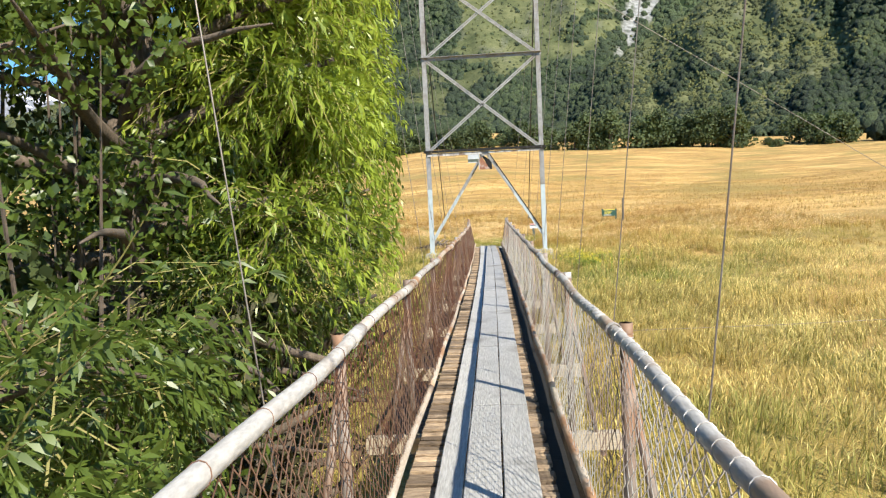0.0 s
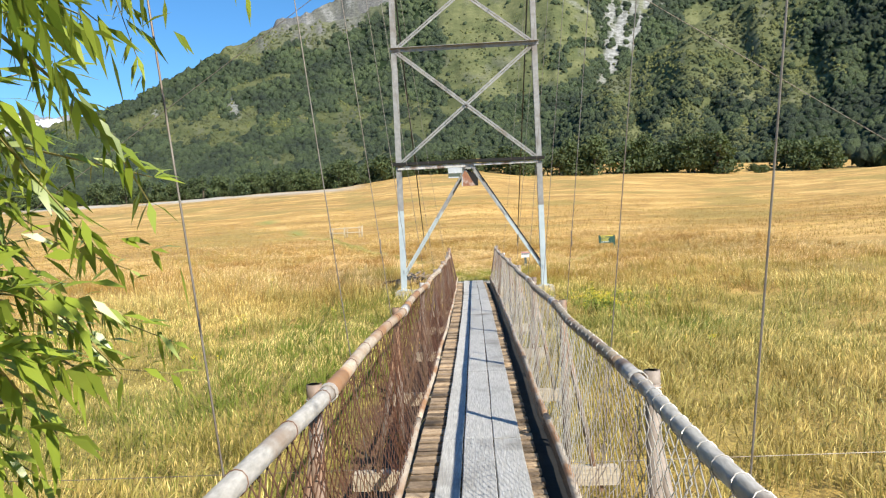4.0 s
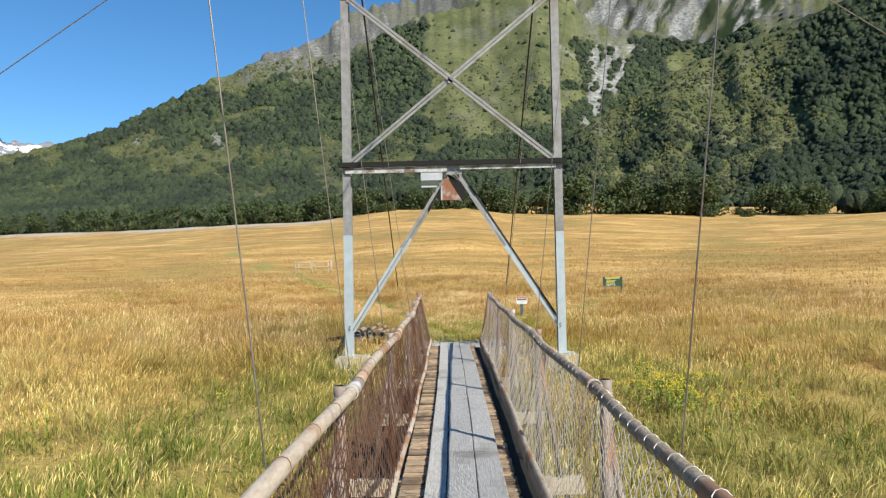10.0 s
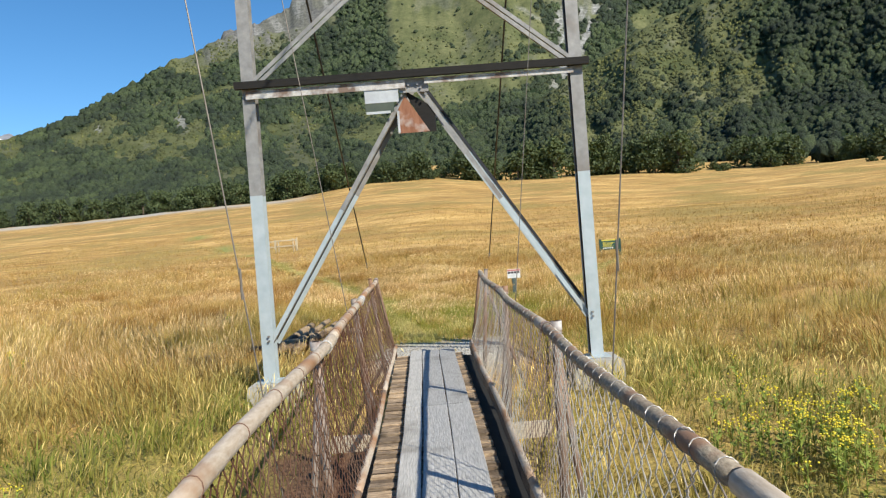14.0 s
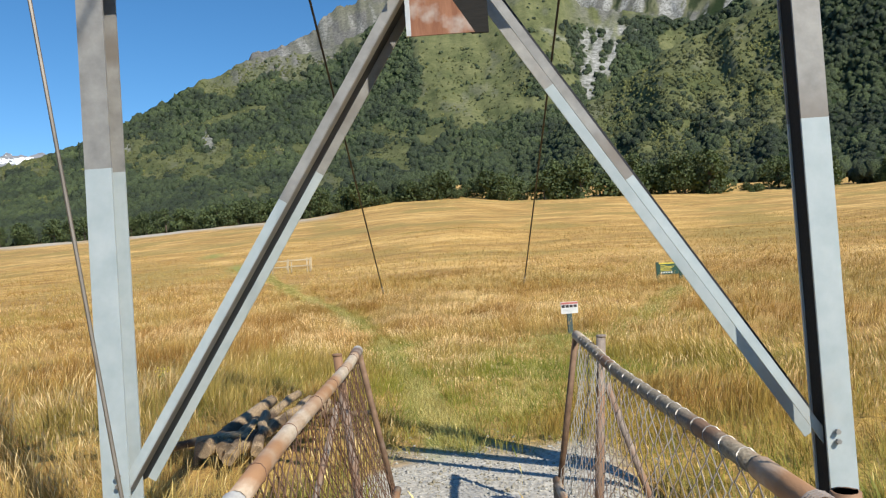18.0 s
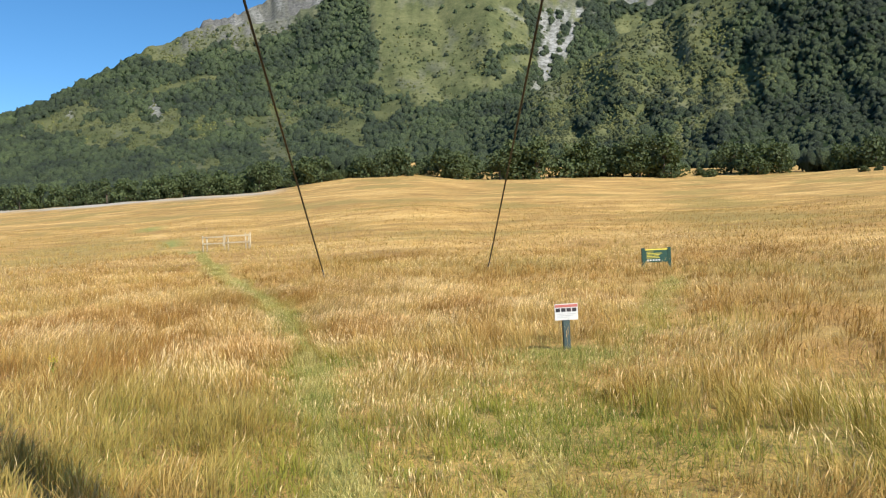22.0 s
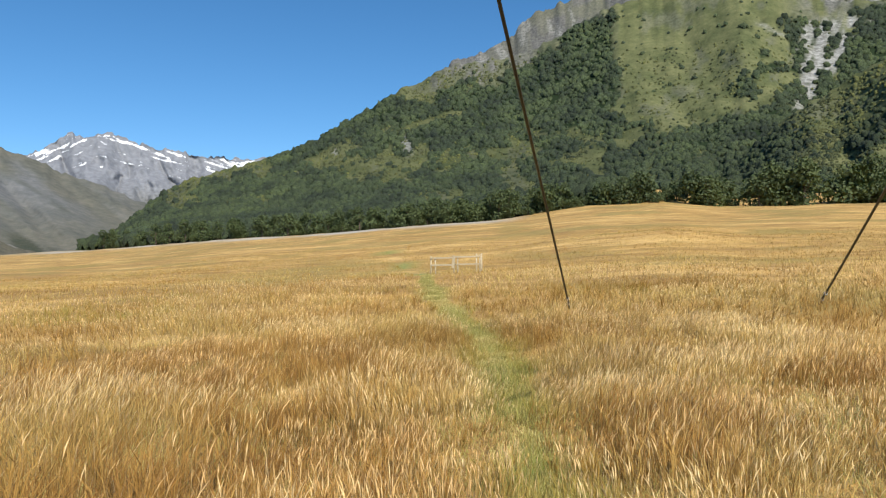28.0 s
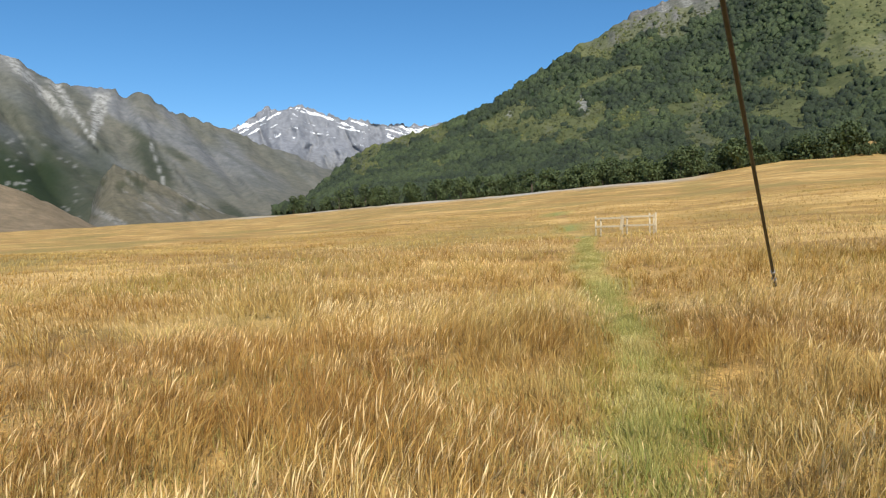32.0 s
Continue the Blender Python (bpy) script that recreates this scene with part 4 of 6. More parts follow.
# transoms, hangers, posts, outrigger struts
for i, y in enumerate(POSTS):
    zc, xc = deck_z(y), axis_x(y)
    s = Shape().box((xc - 1.06, y - 0.05, zc - 0.37), (xc + 1.06, y + 0.05, zc - 0.23), 0.012)
    s.make("transom", M_TRANSOM, bridge)
    for side in (-1, 1):
        low, high = hanger_at(side, y, zc - 0.4), hanger_at(side, y, cable_z(y))
        mid = low.lerp(high, (1.35 - low.z) / (high.z - low.z))
        rod = Shape().tube([low, high], 0.0045, 6).make("hanger_rod", M_ROD, bridge)
        if i % 3 == 1:
            Shape().tube([mid - Vector((0, 0, 0.09)), mid - Vector((0, 0, 0.06)), mid + Vector((0, 0, 0.06)), mid + Vector((0, 0, 0.09))], [0.005, 0.0075, 0.0075, 0.005], 8).make("coupling", M_ROD, rod, label="rusty rod coupling")
        Shape().tube([low + Vector((0, 0, 0.02)), low + Vector((0, 0, -0.03))], 0.022, 6).make("nut", M_POST, rod)
        top = rail_at(side, y) + Vector((side * 0.056, 0, 0.035))
        foot = Vector((xc + side * 0.66, y, zc - 0.24))
        post = Shape().tube([foot, top], 0.030, 10).make("post", M_POST, bridge, True)
        rim = top + Vector((0, 0, 0.001))
        Shape().tube([rim + Vector((0, 0, -0.05)), rim, rim, rim + Vector((0, 0, -0.03))], [0.0315, 0.0315, 0.025, 0.024], 10, False).make("rim", M_FLAKE if i % 3 == 1 else M_POST, post, True)
        Shape().tube([rim + Vector((0, 0, -0.012)), rim + Vector((0, 0, -0.005))], 0.0252, 10).make("bore", M_RUSTPIPE, post, label="rust-brown plugged end of the pipe")
        r = rail_at(side, y)
        along = (rail_at(side, y + 0.1) - rail_at(side, y - 0.1)).normalized()
        turns = [2 * math.pi * q / 12 for q in range(49)]
        wound = [r + along * (t / (2 * math.pi) - 2) * 0.011 + Vector((math.cos(t) * 0.0365, 0, math.sin(t) * 0.0365)) for t in turns]
        Shape().tube(wound, 0.0028, 5).make("wire_binding", M_NETGREY, post, label="grey wire wound round the rail")
        wound = [foot.lerp(top, 0.96 - 0.010 * t / (2 * math.pi)) + Vector((math.cos(t) * 0.0325, math.sin(t) * 0.0325, 0)) for t in turns]
        Shape().tube(wound, 0.0028, 5).make("wire_binding", M_NETGREY, post, label="grey wire wound round the post")
        strut_low = hanger_at(side, y, zc - 0.28) + Vector((-side * 0.06, 0, 0))
        Shape().tube([strut_low, top - Vector((0, 0, 0.22))], 0.021, 7).make("outrigger_strut", M_POST, bridge, True)
# end posts beside the last deck plank
for side in (-1, 1):
    a, b = rail_at(side, 0.41) + Vector((0, 0, 0.03)), kerb_at(side, 0.47, -0.1)
    Shape().tube([a, b], 0.022, 9).make("end_post", M_RUSTPIPE, bridge, True, label="rust-brown pipe end post")
    p, q = rail_at(side, -0.25) + Vector((side * 0.06, 0, 0.07)), kerb_at(side, -0.3, -0.45) + Vector((side * 0.1, 0, 0))
    post = Shape().tube([q, p], 0.027, 10).make("post", M_POST, bridge, True)
    Shape().tube([p + Vector((0, 0, -0.01)), p + Vector((0, 0, 0.004))], 0.029, 10).make("cap", M_POST, post, True)
    Shape().tube([rail_at(side, -0.25, 0.85) + Vector((side * 0.07, 0, 0)), Vector((axis_x(-0.25) + side * 1.2, -0.25, -0.5))], 0.021, 7).make("outrigger_strut", M_POST, bridge, True)


def beam_along(ys, side, x0, x1, z0, z1):
    """A rough timber that follows the kerb, as one closed shape."""
    s = Shape()
    for y in ys:
        k = kerb_at(side, y, 0)
        j = rng.uniform(-0.004, 0.004)
        s.v += [Vector((k.x + x, y, k.z + z)) for x, z in ((x0 + j, z0), (x1 + j, z0), (x1 + j, z1 - j), (x0 + j, z1 + j))]
    for q in range(len(ys) - 1):
        s.f += [(q * 4 + e, q * 4 + (e + 1) % 4, q * 4 + 4 + (e + 1) % 4, q * 4 + 4 + e) for e in range(4)]
    s.f += [(3, 2, 1, 0), tuple(range(len(s.v) - 4, len(s.v)))]
    return s


# stringers under the deck
for side in (-1, 1):
    ys = np.linspace(FAR_END, 0.45, 40)
    s = Shape()
    s.tube([Vector((axis_x(y) + side * 0.3, y, deck_z(y) - 0.16)) for y in ys], 0.06, 4)
    s.make("stringer", M_TRANSOM, bridge)
# handrail and kerb pipes in lengths, with sleeves and lashings
for side in (-1, 1):
    thick = 0.028 if side > 0 else 0.0315
    ends = [FAR_END] + [y + 0.32 for y in POSTS[::-1]][1:] + [0.43]
    for y0, y1 in zip(ends, ends[1:]):
        ys = np.linspace(y0, y1, 12)
        rail = Shape().tube([rail_at(side, y) for y in ys], thick, 12).make("handrail", M_PIPE_GREY if y1 < -19 else M_PIPE_DARK if side > 0 else M_PIPE, bridge, True)
        Shape().tube([rail_at(side, y1 - d) for d in (0.30, 0.29, 0.02, 0.01)], [thick + 0.001, thick + 0.005, thick + 0.005, thick + 0.001], 12).make("sleeve", M_FLAKE if rng.random() < 0.4 else M_PIPE, rail, True, label="pale pipe sleeve joining two lengths")
        lash, gap = Shape(), (0.13 if side > 0 else 0.48)
        for k in range(int((y1 - y0) / gap)):
            y = y0 + (k + 0.5) * gap + rng.uniform(-0.02, 0.02)
            c = rail_at(side, y)
            lean = rng.uniform(0.25, 0.6)
            ring = [c + Vector((math.cos(t) * (thick + 0.0015), math.sin(t) * 0.03 * lean, math.sin(t) * (thick + 0.0015))) for t in [2 * math.pi * q / 12 for q in range(13)]]
            lash.tube(ring, 0.0019, 4, False)
        lash.make("lashing", M_TIE if side > 0 else M_WIRE, rail, label="netting wire lashed round the rail")["kind"] = "stuff"
        Shape().tube([kerb_at(side, y) for y in ys], 0.028, 9).make("kerb_pipe", M_PIPE, bridge, True)
        if side > 0:
            beam_along(ys, side, -0.024, 0.022, -0.02, 0.075).make("kerb_board", M_SLAT, bridge)
            # added dark beam stands in for the kerb's shadow on the slats
            beam_along(ys, side, -0.17, 0.03, -0.20, -0.10).make("kerb_bearer", M_BLACK_AND_SHADE, bridge)
net_rng = np.random.default_rng(71)
# netting: wires that zigzag up and touch their neighbours
for side in (-1, 1):
    pitch, rows = (0.058 if side > 0 else 0.047), 10
    n = int((0.42 - FAR_END) / pitch)
    t = np.linspace(0, 1, rows * 2 + 1)
    verts, faces = [], []
    for k in range(n):
        y = FAR_END + k * pitch
        zig = np.where(np.arange(len(t)) % 2 == 0, 1, -1) * (1 if k % 2 else -1) * pitch * 0.5
        wob = 0.010 * math.sin(k * 1.7) + 0.008 * math.sin(k * 0.37)
        low, high = kerb_at(side, y), rail_at(side, y)
        base = np.array(low)[None, :] + (np.array(high) - np.array(low))[None, :] * t[:, None]
        sag = side * (0.03 + 0.018 * math.sin(y * 2.1)) * np.sin(np.pi * t)
        base[:, 0] += sag + 0.006 * np.sin(t * 17 + k)
        base[:, 1] += zig + wob * np.sin(np.pi * t * 2) + net_rng.uniform(-0.007, 0.007, len(t))
        tri = np.array([(0.0026, 0, 0), (-0.0014, 0.0026, 0), (-0.0014, -0.0026, 0)]) * 1.15
        b0 = len(verts) * 3 * len(t)
        verts.append((base[:, None, :] + tri[None]).reshape(-1, 3))
        i = np.arange(len(t) - 1)[:, None] * 3
        for a in range(3):
            c = (a + 1) % 3
            faces.append(np.concatenate([b0 + i + a, b0 + i + c, b0 + i + 3 + c, b0 + i + 3 + a], 1))
    raw("netting", np.concatenate(verts), np.concatenate(faces), M_NETGREY if side > 0 else M_WIRE, bridge)
# main cables
for side in (-1, 1):
    ys = np.linspace(-38, 0, 30)
    Shape().tube([Vector((axis_x(y) * (1 + y / 40) + side * (0.985 + 0.112 * cable_z(y)), y, cable_z(y))) for y in ys], 0.02, 8).make("main_cable", M_CABLE, bridge, True)
# walking boards, three abreast, butted over the transoms
BOARDS = [(-0.325, -0.165), (-0.155, 0.075), (0.083, 0.300)]
joint_ys = [FAR_END] + [y + 0.05 for y in POSTS[::-1]][1:] + [0.5]
for c, (x0, x1) in enumerate(BOARDS):
    for k, (y0, y1) in enumerate(zip(joint_ys, joint_ys[1:])):
        s = Shape()
        n = 6
        lift, lean = rng.uniform(-0.004, 0.004), rng.uniform(-0.004, 0.004)
        edge = [rng.uniform(-0.004, 0.004) for _ in range(n + 2)]
        ring = lambda y: [(axis_x(y) + x + edge[int((y - y0) / (y1 - y0) * n)], y, deck_z(y) + z) for x, z in ((x0 + 0.006, -0.045), (x1 - 0.006, -0.045), (x1, -0.039), (x1, -0.006 + lift - lean), (x1 - 0.006, lift - lean), (x0 + 0.006, lift + lean), (x0, -0.006 + lift + lean), (x0, -0.039))]
        ys = np.linspace(y0 + 0.004, y1 - 0.004, n + 1)
        for y in ys:
            s.v += [Vector(p) for p in ring(y)]
        for q in range(n):
            for e in range(8):
                s.f.append((q * 8 + e, q * 8 + (e + 1) % 8, q * 8 + 8 + (e + 1) % 8, q * 8 + 8 + e))
        s.f.append(tuple(range(8))[::-1])
        s.f.append(tuple(range(n * 8, n * 8 + 8)))
        s.make("deck_board", M_BOARD, bridge)

# ---------------------------------------------------------------- the tower

HALF, BEAM, TOP_BEAM, CROWN = 2.25, 3.82, 7.48, 11.0
FOOT = -0.21
tower = thing("bridge_tower", 0, 0, FOOT, label="two-legged lattice steel tower, pale paint below, greyer above", category="bridge tower")


def tower_part(shape, name, mat, parent=None, label="", smooth=False):
    for v in shape.v:
        v.z -= FOOT
    return shape.make(name, mat, parent or tower, smooth, label)


def channel(x, side, z0, z1, wide=0.17, deep=0.20, t=0.016):
    """A C-section leg, open towards the deck: web outside, flanges in front and behind."""
    s = Shape()
    ring = [(0, 0), (wide, 0), (wide, deep), (0, deep), (0, deep - t), (wide - t, deep - t), (wide - t, t), (0, t)]
    for z in (z0, z1):
        s.v += [Vector((x + side * a, b, z)) for a, b in ring]
    s.f = [(i, (i + 1) % 8, 8 + (i + 1) % 8, 8 + i) for i in range(8)] + [(0, 1, 6, 7), (1, 2, 5, 6), (2, 3, 4, 5), (8, 9, 14, 15), (9, 10, 13, 14), (10, 11, 12, 13)]
    return s


for side in (-1, 1):
    x = side * (HALF - 0.09)
    leg = tower_part(channel(x, side, 2.35, CROWN), "leg", M_STEEL)
    # a black plate puts the right leg's inner shade into colour
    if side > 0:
        tower_part(Shape().box((x + 0.012, 0.019, FOOT + 0.03), (x + 0.022, 0.181, CROWN - 0.05), 0), "inner_web", M_BLACK_AND_SHADE, leg, "black plate standing in for the shade inside the leg")
    tower_part(channel(x, side, FOOT, 2.35), "painted_leg", M_PALE, leg, "pale blue-grey painted lower leg")
    tower_part(Shape().box((x - 0.06 if side > 0 else x - 0.26, -0.06, FOOT), (x + 0.26 if side > 0 else x + 0.06, 0.26, FOOT + 0.02), 0.004), "base_plate", M_PALE, leg)
    # lower brace up to the middle of the beam: two bars with a gap
    p, q = Vector((side * (HALF - 0.02), -0.01, 0.30)), Vector((side * 0.012, -0.01, 3.775))
    d = (q - p).normalized()
    n = Vector((0, 1, 0)).cross(d) * -side
    brace = None
    back = Vector((0, 0.42, 0))
    for off, wide, dy, paint in ((-0.033 if side < 0 else -0.025, 0.058, Vector((0, 0.08, 0)), 2.07), (0.0, 0.070, back, 2.3) if side < 0 else (-0.085, 0.105, back, 2.75)):
        cut = p + (q - p) * ((paint - p.z) / (q.z - p.z))
        for a, b, mat, nm in ((cut, q, M_STEEL, "lower_brace"), (p, cut, M_PALE, "painted_brace")):
            s = Shape().angle(a + n * off + dy, b + n * off + dy, wide, 0.010, n, (0, 1, 0))
            ob = tower_part(s, nm, mat, None if nm == "lower_brace" else brace)
            if nm == "lower_brace" and brace is None:
                brace = ob
    # the web plate is coloured dark to carry the shade between the bars
    plates = [("brace_flange", M_STEEL, 0.020, 0.029, 0.092, 0.19, ""), ("web_plate", M_WEB, 0.002, 0.011, 0.22, 0.418, "web plate between the brace's two bars, shade in its dark colour")]
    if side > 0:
        # on the right a flat dark strip stands in for that shade
        plates = [("web_plate", M_WEB, -0.128, -0.087, 0.412, 0.424, "dark strip standing in for shade above the brace's rear bar")]
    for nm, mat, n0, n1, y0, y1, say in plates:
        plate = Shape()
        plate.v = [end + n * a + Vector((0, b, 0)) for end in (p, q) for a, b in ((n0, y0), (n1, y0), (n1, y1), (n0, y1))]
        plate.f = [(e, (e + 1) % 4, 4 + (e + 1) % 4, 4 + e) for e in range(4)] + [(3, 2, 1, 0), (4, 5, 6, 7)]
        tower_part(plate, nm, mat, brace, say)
    for zz in (0.36, 0.42):
        c = Vector((side * (HALF - 0.03), -0.03, zz))
        tower_part(Shape().tube([c, c + Vector((0, 0.02, 0))], 0.017, 6), "bolt", M_STEEL)
    for k in range(4):
        c = Vector((side * (0.062 + 0.03 * k + 0.012 * (k % 2)), -0.03, 3.70 - 0.047 * k))
        tower_part(Shape().tube([c, c + Vector((0, 0.02, 0))], 0.017, 6), "bolt", M_STEEL)
    # crossed braces of the two upper panels
    for z0, z1 in ((BEAM + 0.05, TOP_BEAM - 0.05), (TOP_BEAM + 0.05, CROWN - 0.1)):
        p, q = Vector((-side * (HALF - 0.08), side * 0.02, z0)), Vector((side * (HALF - 0.08), side * 0.02, z1))
        n = Vector((0, 1, 0)).cross((q - p).normalized())
        for off in (-0.062, 0.008):
            tower_part(Shape().angle(p + n * off, q + n * off, 0.052, 0.008, n, (0, 1, 0)), "cross_brace", M_STEEL)
for z, nm in ((BEAM, "lower_beam"), (TOP_BEAM, "middle_beam"), (CROWN, "crown_beam")):
    if z == BEAM:
        ob = tower_part(Shape().box((-HALF - 0.16, -0.11, z - 0.03), (HALF + 0.16, -0.035, z + 0.068), 0.008), nm, M_BLACK_AND_SHADE, None, "black-stained cross beam")
        tower_part(Shape().box((-HALF - 0.02, -0.050, z - 0.165), (-0.10, -0.032, z - 0.05), 0.003), "splice_plate", M_FLAKE, ob, "flaking pale-painted plate")
        tower_part(Shape().box((0.16, -0.050, z - 0.125), (HALF - 0.05, -0.032, z - 0.05), 0.003), "splice_plate", M_FLAKE, ob)
    else:
        ob = tower_part(Shape().angle((-HALF - 0.12, 0.0, z + 0.07), (HALF + 0.12, 0.0, z + 0.07), 0.13, 0.014, (0, -1, 0), (0, 0, -1)), nm, M_STEEL)
tower_part(Shape().box((-0.19, 0.002, 3.60), (0.21, 0.010, 3.79), 0.003), "gusset", M_STEEL)
tower_part(Shape().box((-0.05, -0.02, 5.55), (0.05, 0.03, 5.66), 0.004), "gusset", M_STEEL)
# side guys and backstays run from the crown to the ground
for side in (-1, 1):
    top = Vector((side * HALF, 0.05, CROWN))
    foot = Vector((side * 19.6, 0, float(height(side * 19.6, 0))))
    tower_part(Shape().tube([top, foot], 0.011, 6), "side_guy", M_ROD, None, "thin grey steel side guy")
    ax, ay = (-3.72, 30.3) if side < 0 else (3.05, 30.9)
    foot = Vector((ax, ay, float(height(ax, ay))))
    stay = tower_part(Shape().tube([top, foot], 0.027, 8), "backstay", M_CABLE, None, "thick black backstay cable", True)
    d = (foot - top).normalized()
    for k in (0.985, 0.97):
        c = top.lerp(foot, k)
        tower_part(Shape().tube([c - d * 0.05, c + d * 0.05], 0.045, 8), "cable_clamp", M_STEEL, stay)

# plates hung at the middle of the lower beam
plate = thing("notice_plate", -0.44, -0.03, 3.33, label="faded grey metal plate with a dark strip under the beam", category="sign plate")
Shape().box((-0.225, -0.006, 0.15), (0.235, 0.006, 0.36), 0.002).make("sheet", M_TIN, plate)
Shape().box((-0.225, -0.004, 0.02), (0.165, 0.004, 0.146), 0.002).make("strip", M_DARKTIN, plate, label="dark green-grey strip")
Shape().box((-0.215, -0.010, 0.0), (0.115, -0.005, 0.034), 0.001).make("bar", M_TIN, plate)
hood = thing("rusty_hood", 0.0, 0.06, 3.06, label="rusty folded sheet-metal hood hanging under the apex", category="metal hood")
s = Shape()
s.v = [Vector(p) for p in ((-0.22, 0, 0), (0.19, 0, 0), (-0.09, 0, 0.46), (-0.13, 0, 0.5), (-0.22, 0, 0.34), (-0.22, 0.012, 0), (0.19, 0.012, 0), (-0.09, 0.012, 0.46), (-0.13, 0.012, 0.5), (-0.22, 0.012, 0.34))]
s.f = [(0, 1, 2, 3, 4), (9, 8, 7, 6, 5)] + [(i, i + 5, (i + 1) % 5 + 5, (i + 1) % 5) for i in range(5)]
s.make("front_sheet", M_RUSTPLATE, hood)
# a flat dark sheet takes the place of the hood's shaded inside
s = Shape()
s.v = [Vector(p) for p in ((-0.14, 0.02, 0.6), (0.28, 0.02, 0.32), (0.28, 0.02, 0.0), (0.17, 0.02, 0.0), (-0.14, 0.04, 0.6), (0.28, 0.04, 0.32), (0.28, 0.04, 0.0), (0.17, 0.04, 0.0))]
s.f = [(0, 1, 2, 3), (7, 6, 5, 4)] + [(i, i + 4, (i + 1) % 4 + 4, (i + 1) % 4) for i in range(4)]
s.make("side_sheet", M_BLACK_AND_SHADE, hood, label="dark sheet standing in for shade inside the hood")
Shape().box((-0.245, -0.006, 0.0), (-0.215, 0.016, 0.31), 0.003).make("edge_strip", M_TIN, hood)

for side in (-1, 1):
    x0 = side * 2.19
    pad = thing("concrete_footing", x0, 0.06, -0.62, label="weathered concrete footing block under a tower leg", category="footing", group="tower footings")
    s = Shape()
    s.box((-0.34, -0.34, -0.25), (0.38, 0.36, 0.405), 0.02)
    for v in s.v:
        if v.z > 0.2:
            v.x, v.y = v.x * 0.93, v.y * 0.93
    s.make("block", M_CONCRETE, pad)

# ---------------------------------------------------------------- signs, fence, woodpile


def sign_post_white():
    x, y = 2.47, 12.5
    z = float(height(x, y))
    ob = thing("warning_sign", x, y, z, 4, label="white warning sign with red header on a green post", category="sign")
    top = 0.585 - z
    Shape().box((-0.055, 0.0, -0.3), (0.055, 0.09, top - 0.05), 0.012).make("post", M_POSTGREEN, ob)
    panel = Shape().box((-0.2, -0.014, top - 0.275), (0.2, -0.003, top), 0.003).make("panel", M_WHITE, ob)
    Shape().box((-0.194, -0.017, top - 0.058), (0.194, -0.0145, top - 0.012), 0).make("header", M_RED, panel, label="red header band")
    for k in range(4):
        a = -0.184 + k * 0.094
        Shape().box((a, -0.017, top - 0.135), (a + 0.078, -0.0145, top - 0.072), 0).make("picture", M_BLACK, panel, label="dark picture square")
    for k in range(3):
        Shape().box((-0.16, -0.0165, top - 0.175 - k * 0.028), (0.16 - 0.05 * k, -0.0145, top - 0.167 - k * 0.028), 0).make("text_line", M_TIN, panel)
    for sx in (-0.03, 0.03):
        Shape().tube([(sx, -0.02, top - 0.255), (sx, -0.013, top - 0.255)], 0.007, 6).make("screw", M_TIN, panel)


def sign_board_green():
    x, y = 9.0, 27.15
    z = float(height(x, y))
    ob = thing("track_sign", x, y, z, 3, label="dark green track sign board with yellow lettering on two posts", category="sign")
    top = 1.15 - z
    for sx in (-0.5, 0.5):
        Shape().box((sx - 0.055, -0.05, -0.3), (sx + 0.055, 0.05, top + 0.02), 0.012).make("post", M_GREEN, ob)
    board = Shape().box((-0.445, -0.03, top - 0.53), (0.445, 0.02, top - 0.02), 0.01).make("board", M_GREEN, ob)
    Shape().box((-0.43, -0.036, top - 0.075), (0.43, -0.031, top - 0.028), 0).make("yellow_band", M_YELLOWPRINT, board, label="yellow band along the top")
    for k, wide in enumerate((0.25, 0.6, 0.52, 0.46, 0.5)):
        zt = top - 0.13 - k * 0.055
        Shape().box((-0.38, -0.035, zt - 0.02), (-0.38 + wide, -0.031, zt), 0).make("text_line", M_YELLOWPRINT, board)
    for k in range(5):
        a = -0.37 + k * 0.11
        Shape().box((a, -0.035, top - 0.475), (a + 0.06, -0.031, top - 0.415), 0.0).make("symbol", M_WHITE, board)


sign_post_white()
sign_board_green()


def rail_fence():
    x, y = -14.6, 57.9
    z = float(height(x, y))
    ob = thing("rail_fence", x, y, z, 0, label="short bleached timber rail fence beside the trail", category="fence")
    lean = lambda xx: 0.02 * math.sin(xx * 3)
    for k, xx in enumerate((-1.82, -1.5, -0.14, 0.14, 1.5, 1.74, 1.86)):
        h = 1.28 if k % 2 == 0 else 1.2
        zz = float(height(x + xx, y)) - z
        Shape().tube([(xx, lean(xx), zz - 0.3), (xx + 0.02, lean(xx), zz + h)], [0.06, 0.05], 8).make("post", M_RAIL, ob, True)
    for a, b, zt in ((-1.8, 0.0, 1.1), (0.0, 1.82, 1.14), (-1.82, 0.05, 0.60), (-0.05, 1.84, 0.62)):
        Shape().box((a, -0.10, zt - 0.055), (b, -0.055, zt + 0.055), 0.015).make("rail", M_RAIL, ob)
    Shape().box((-0.3, -0.14, 0.35), (-0.1, -0.1, 1.2), 0.01, Matrix.Rotation(0.1, 4, "Y")).make("brace_board", M_RAIL, ob)


rail_fence()


def log_mesh(name, length, r0, r1, seed):
    rr = random.Random(seed)
    s = Shape()
    k = 7
    pts = [Vector((rr.uniform(-0.02, 0.02), rr.uniform(-0.02, 0.02), length * (q / (k - 1) - 0.5))) for q in range(k)]
    s.tube(pts, [(r0 + (r1 - r0) * q / (k - 1)) * rr.uniform(0.88, 1.12) for q in range(k)], 9)
    for v in s.v:
        v.x *= rr.uniform(0.9, 1.1)
        v.y *= rr.uniform(0.85, 1.05)
    return s


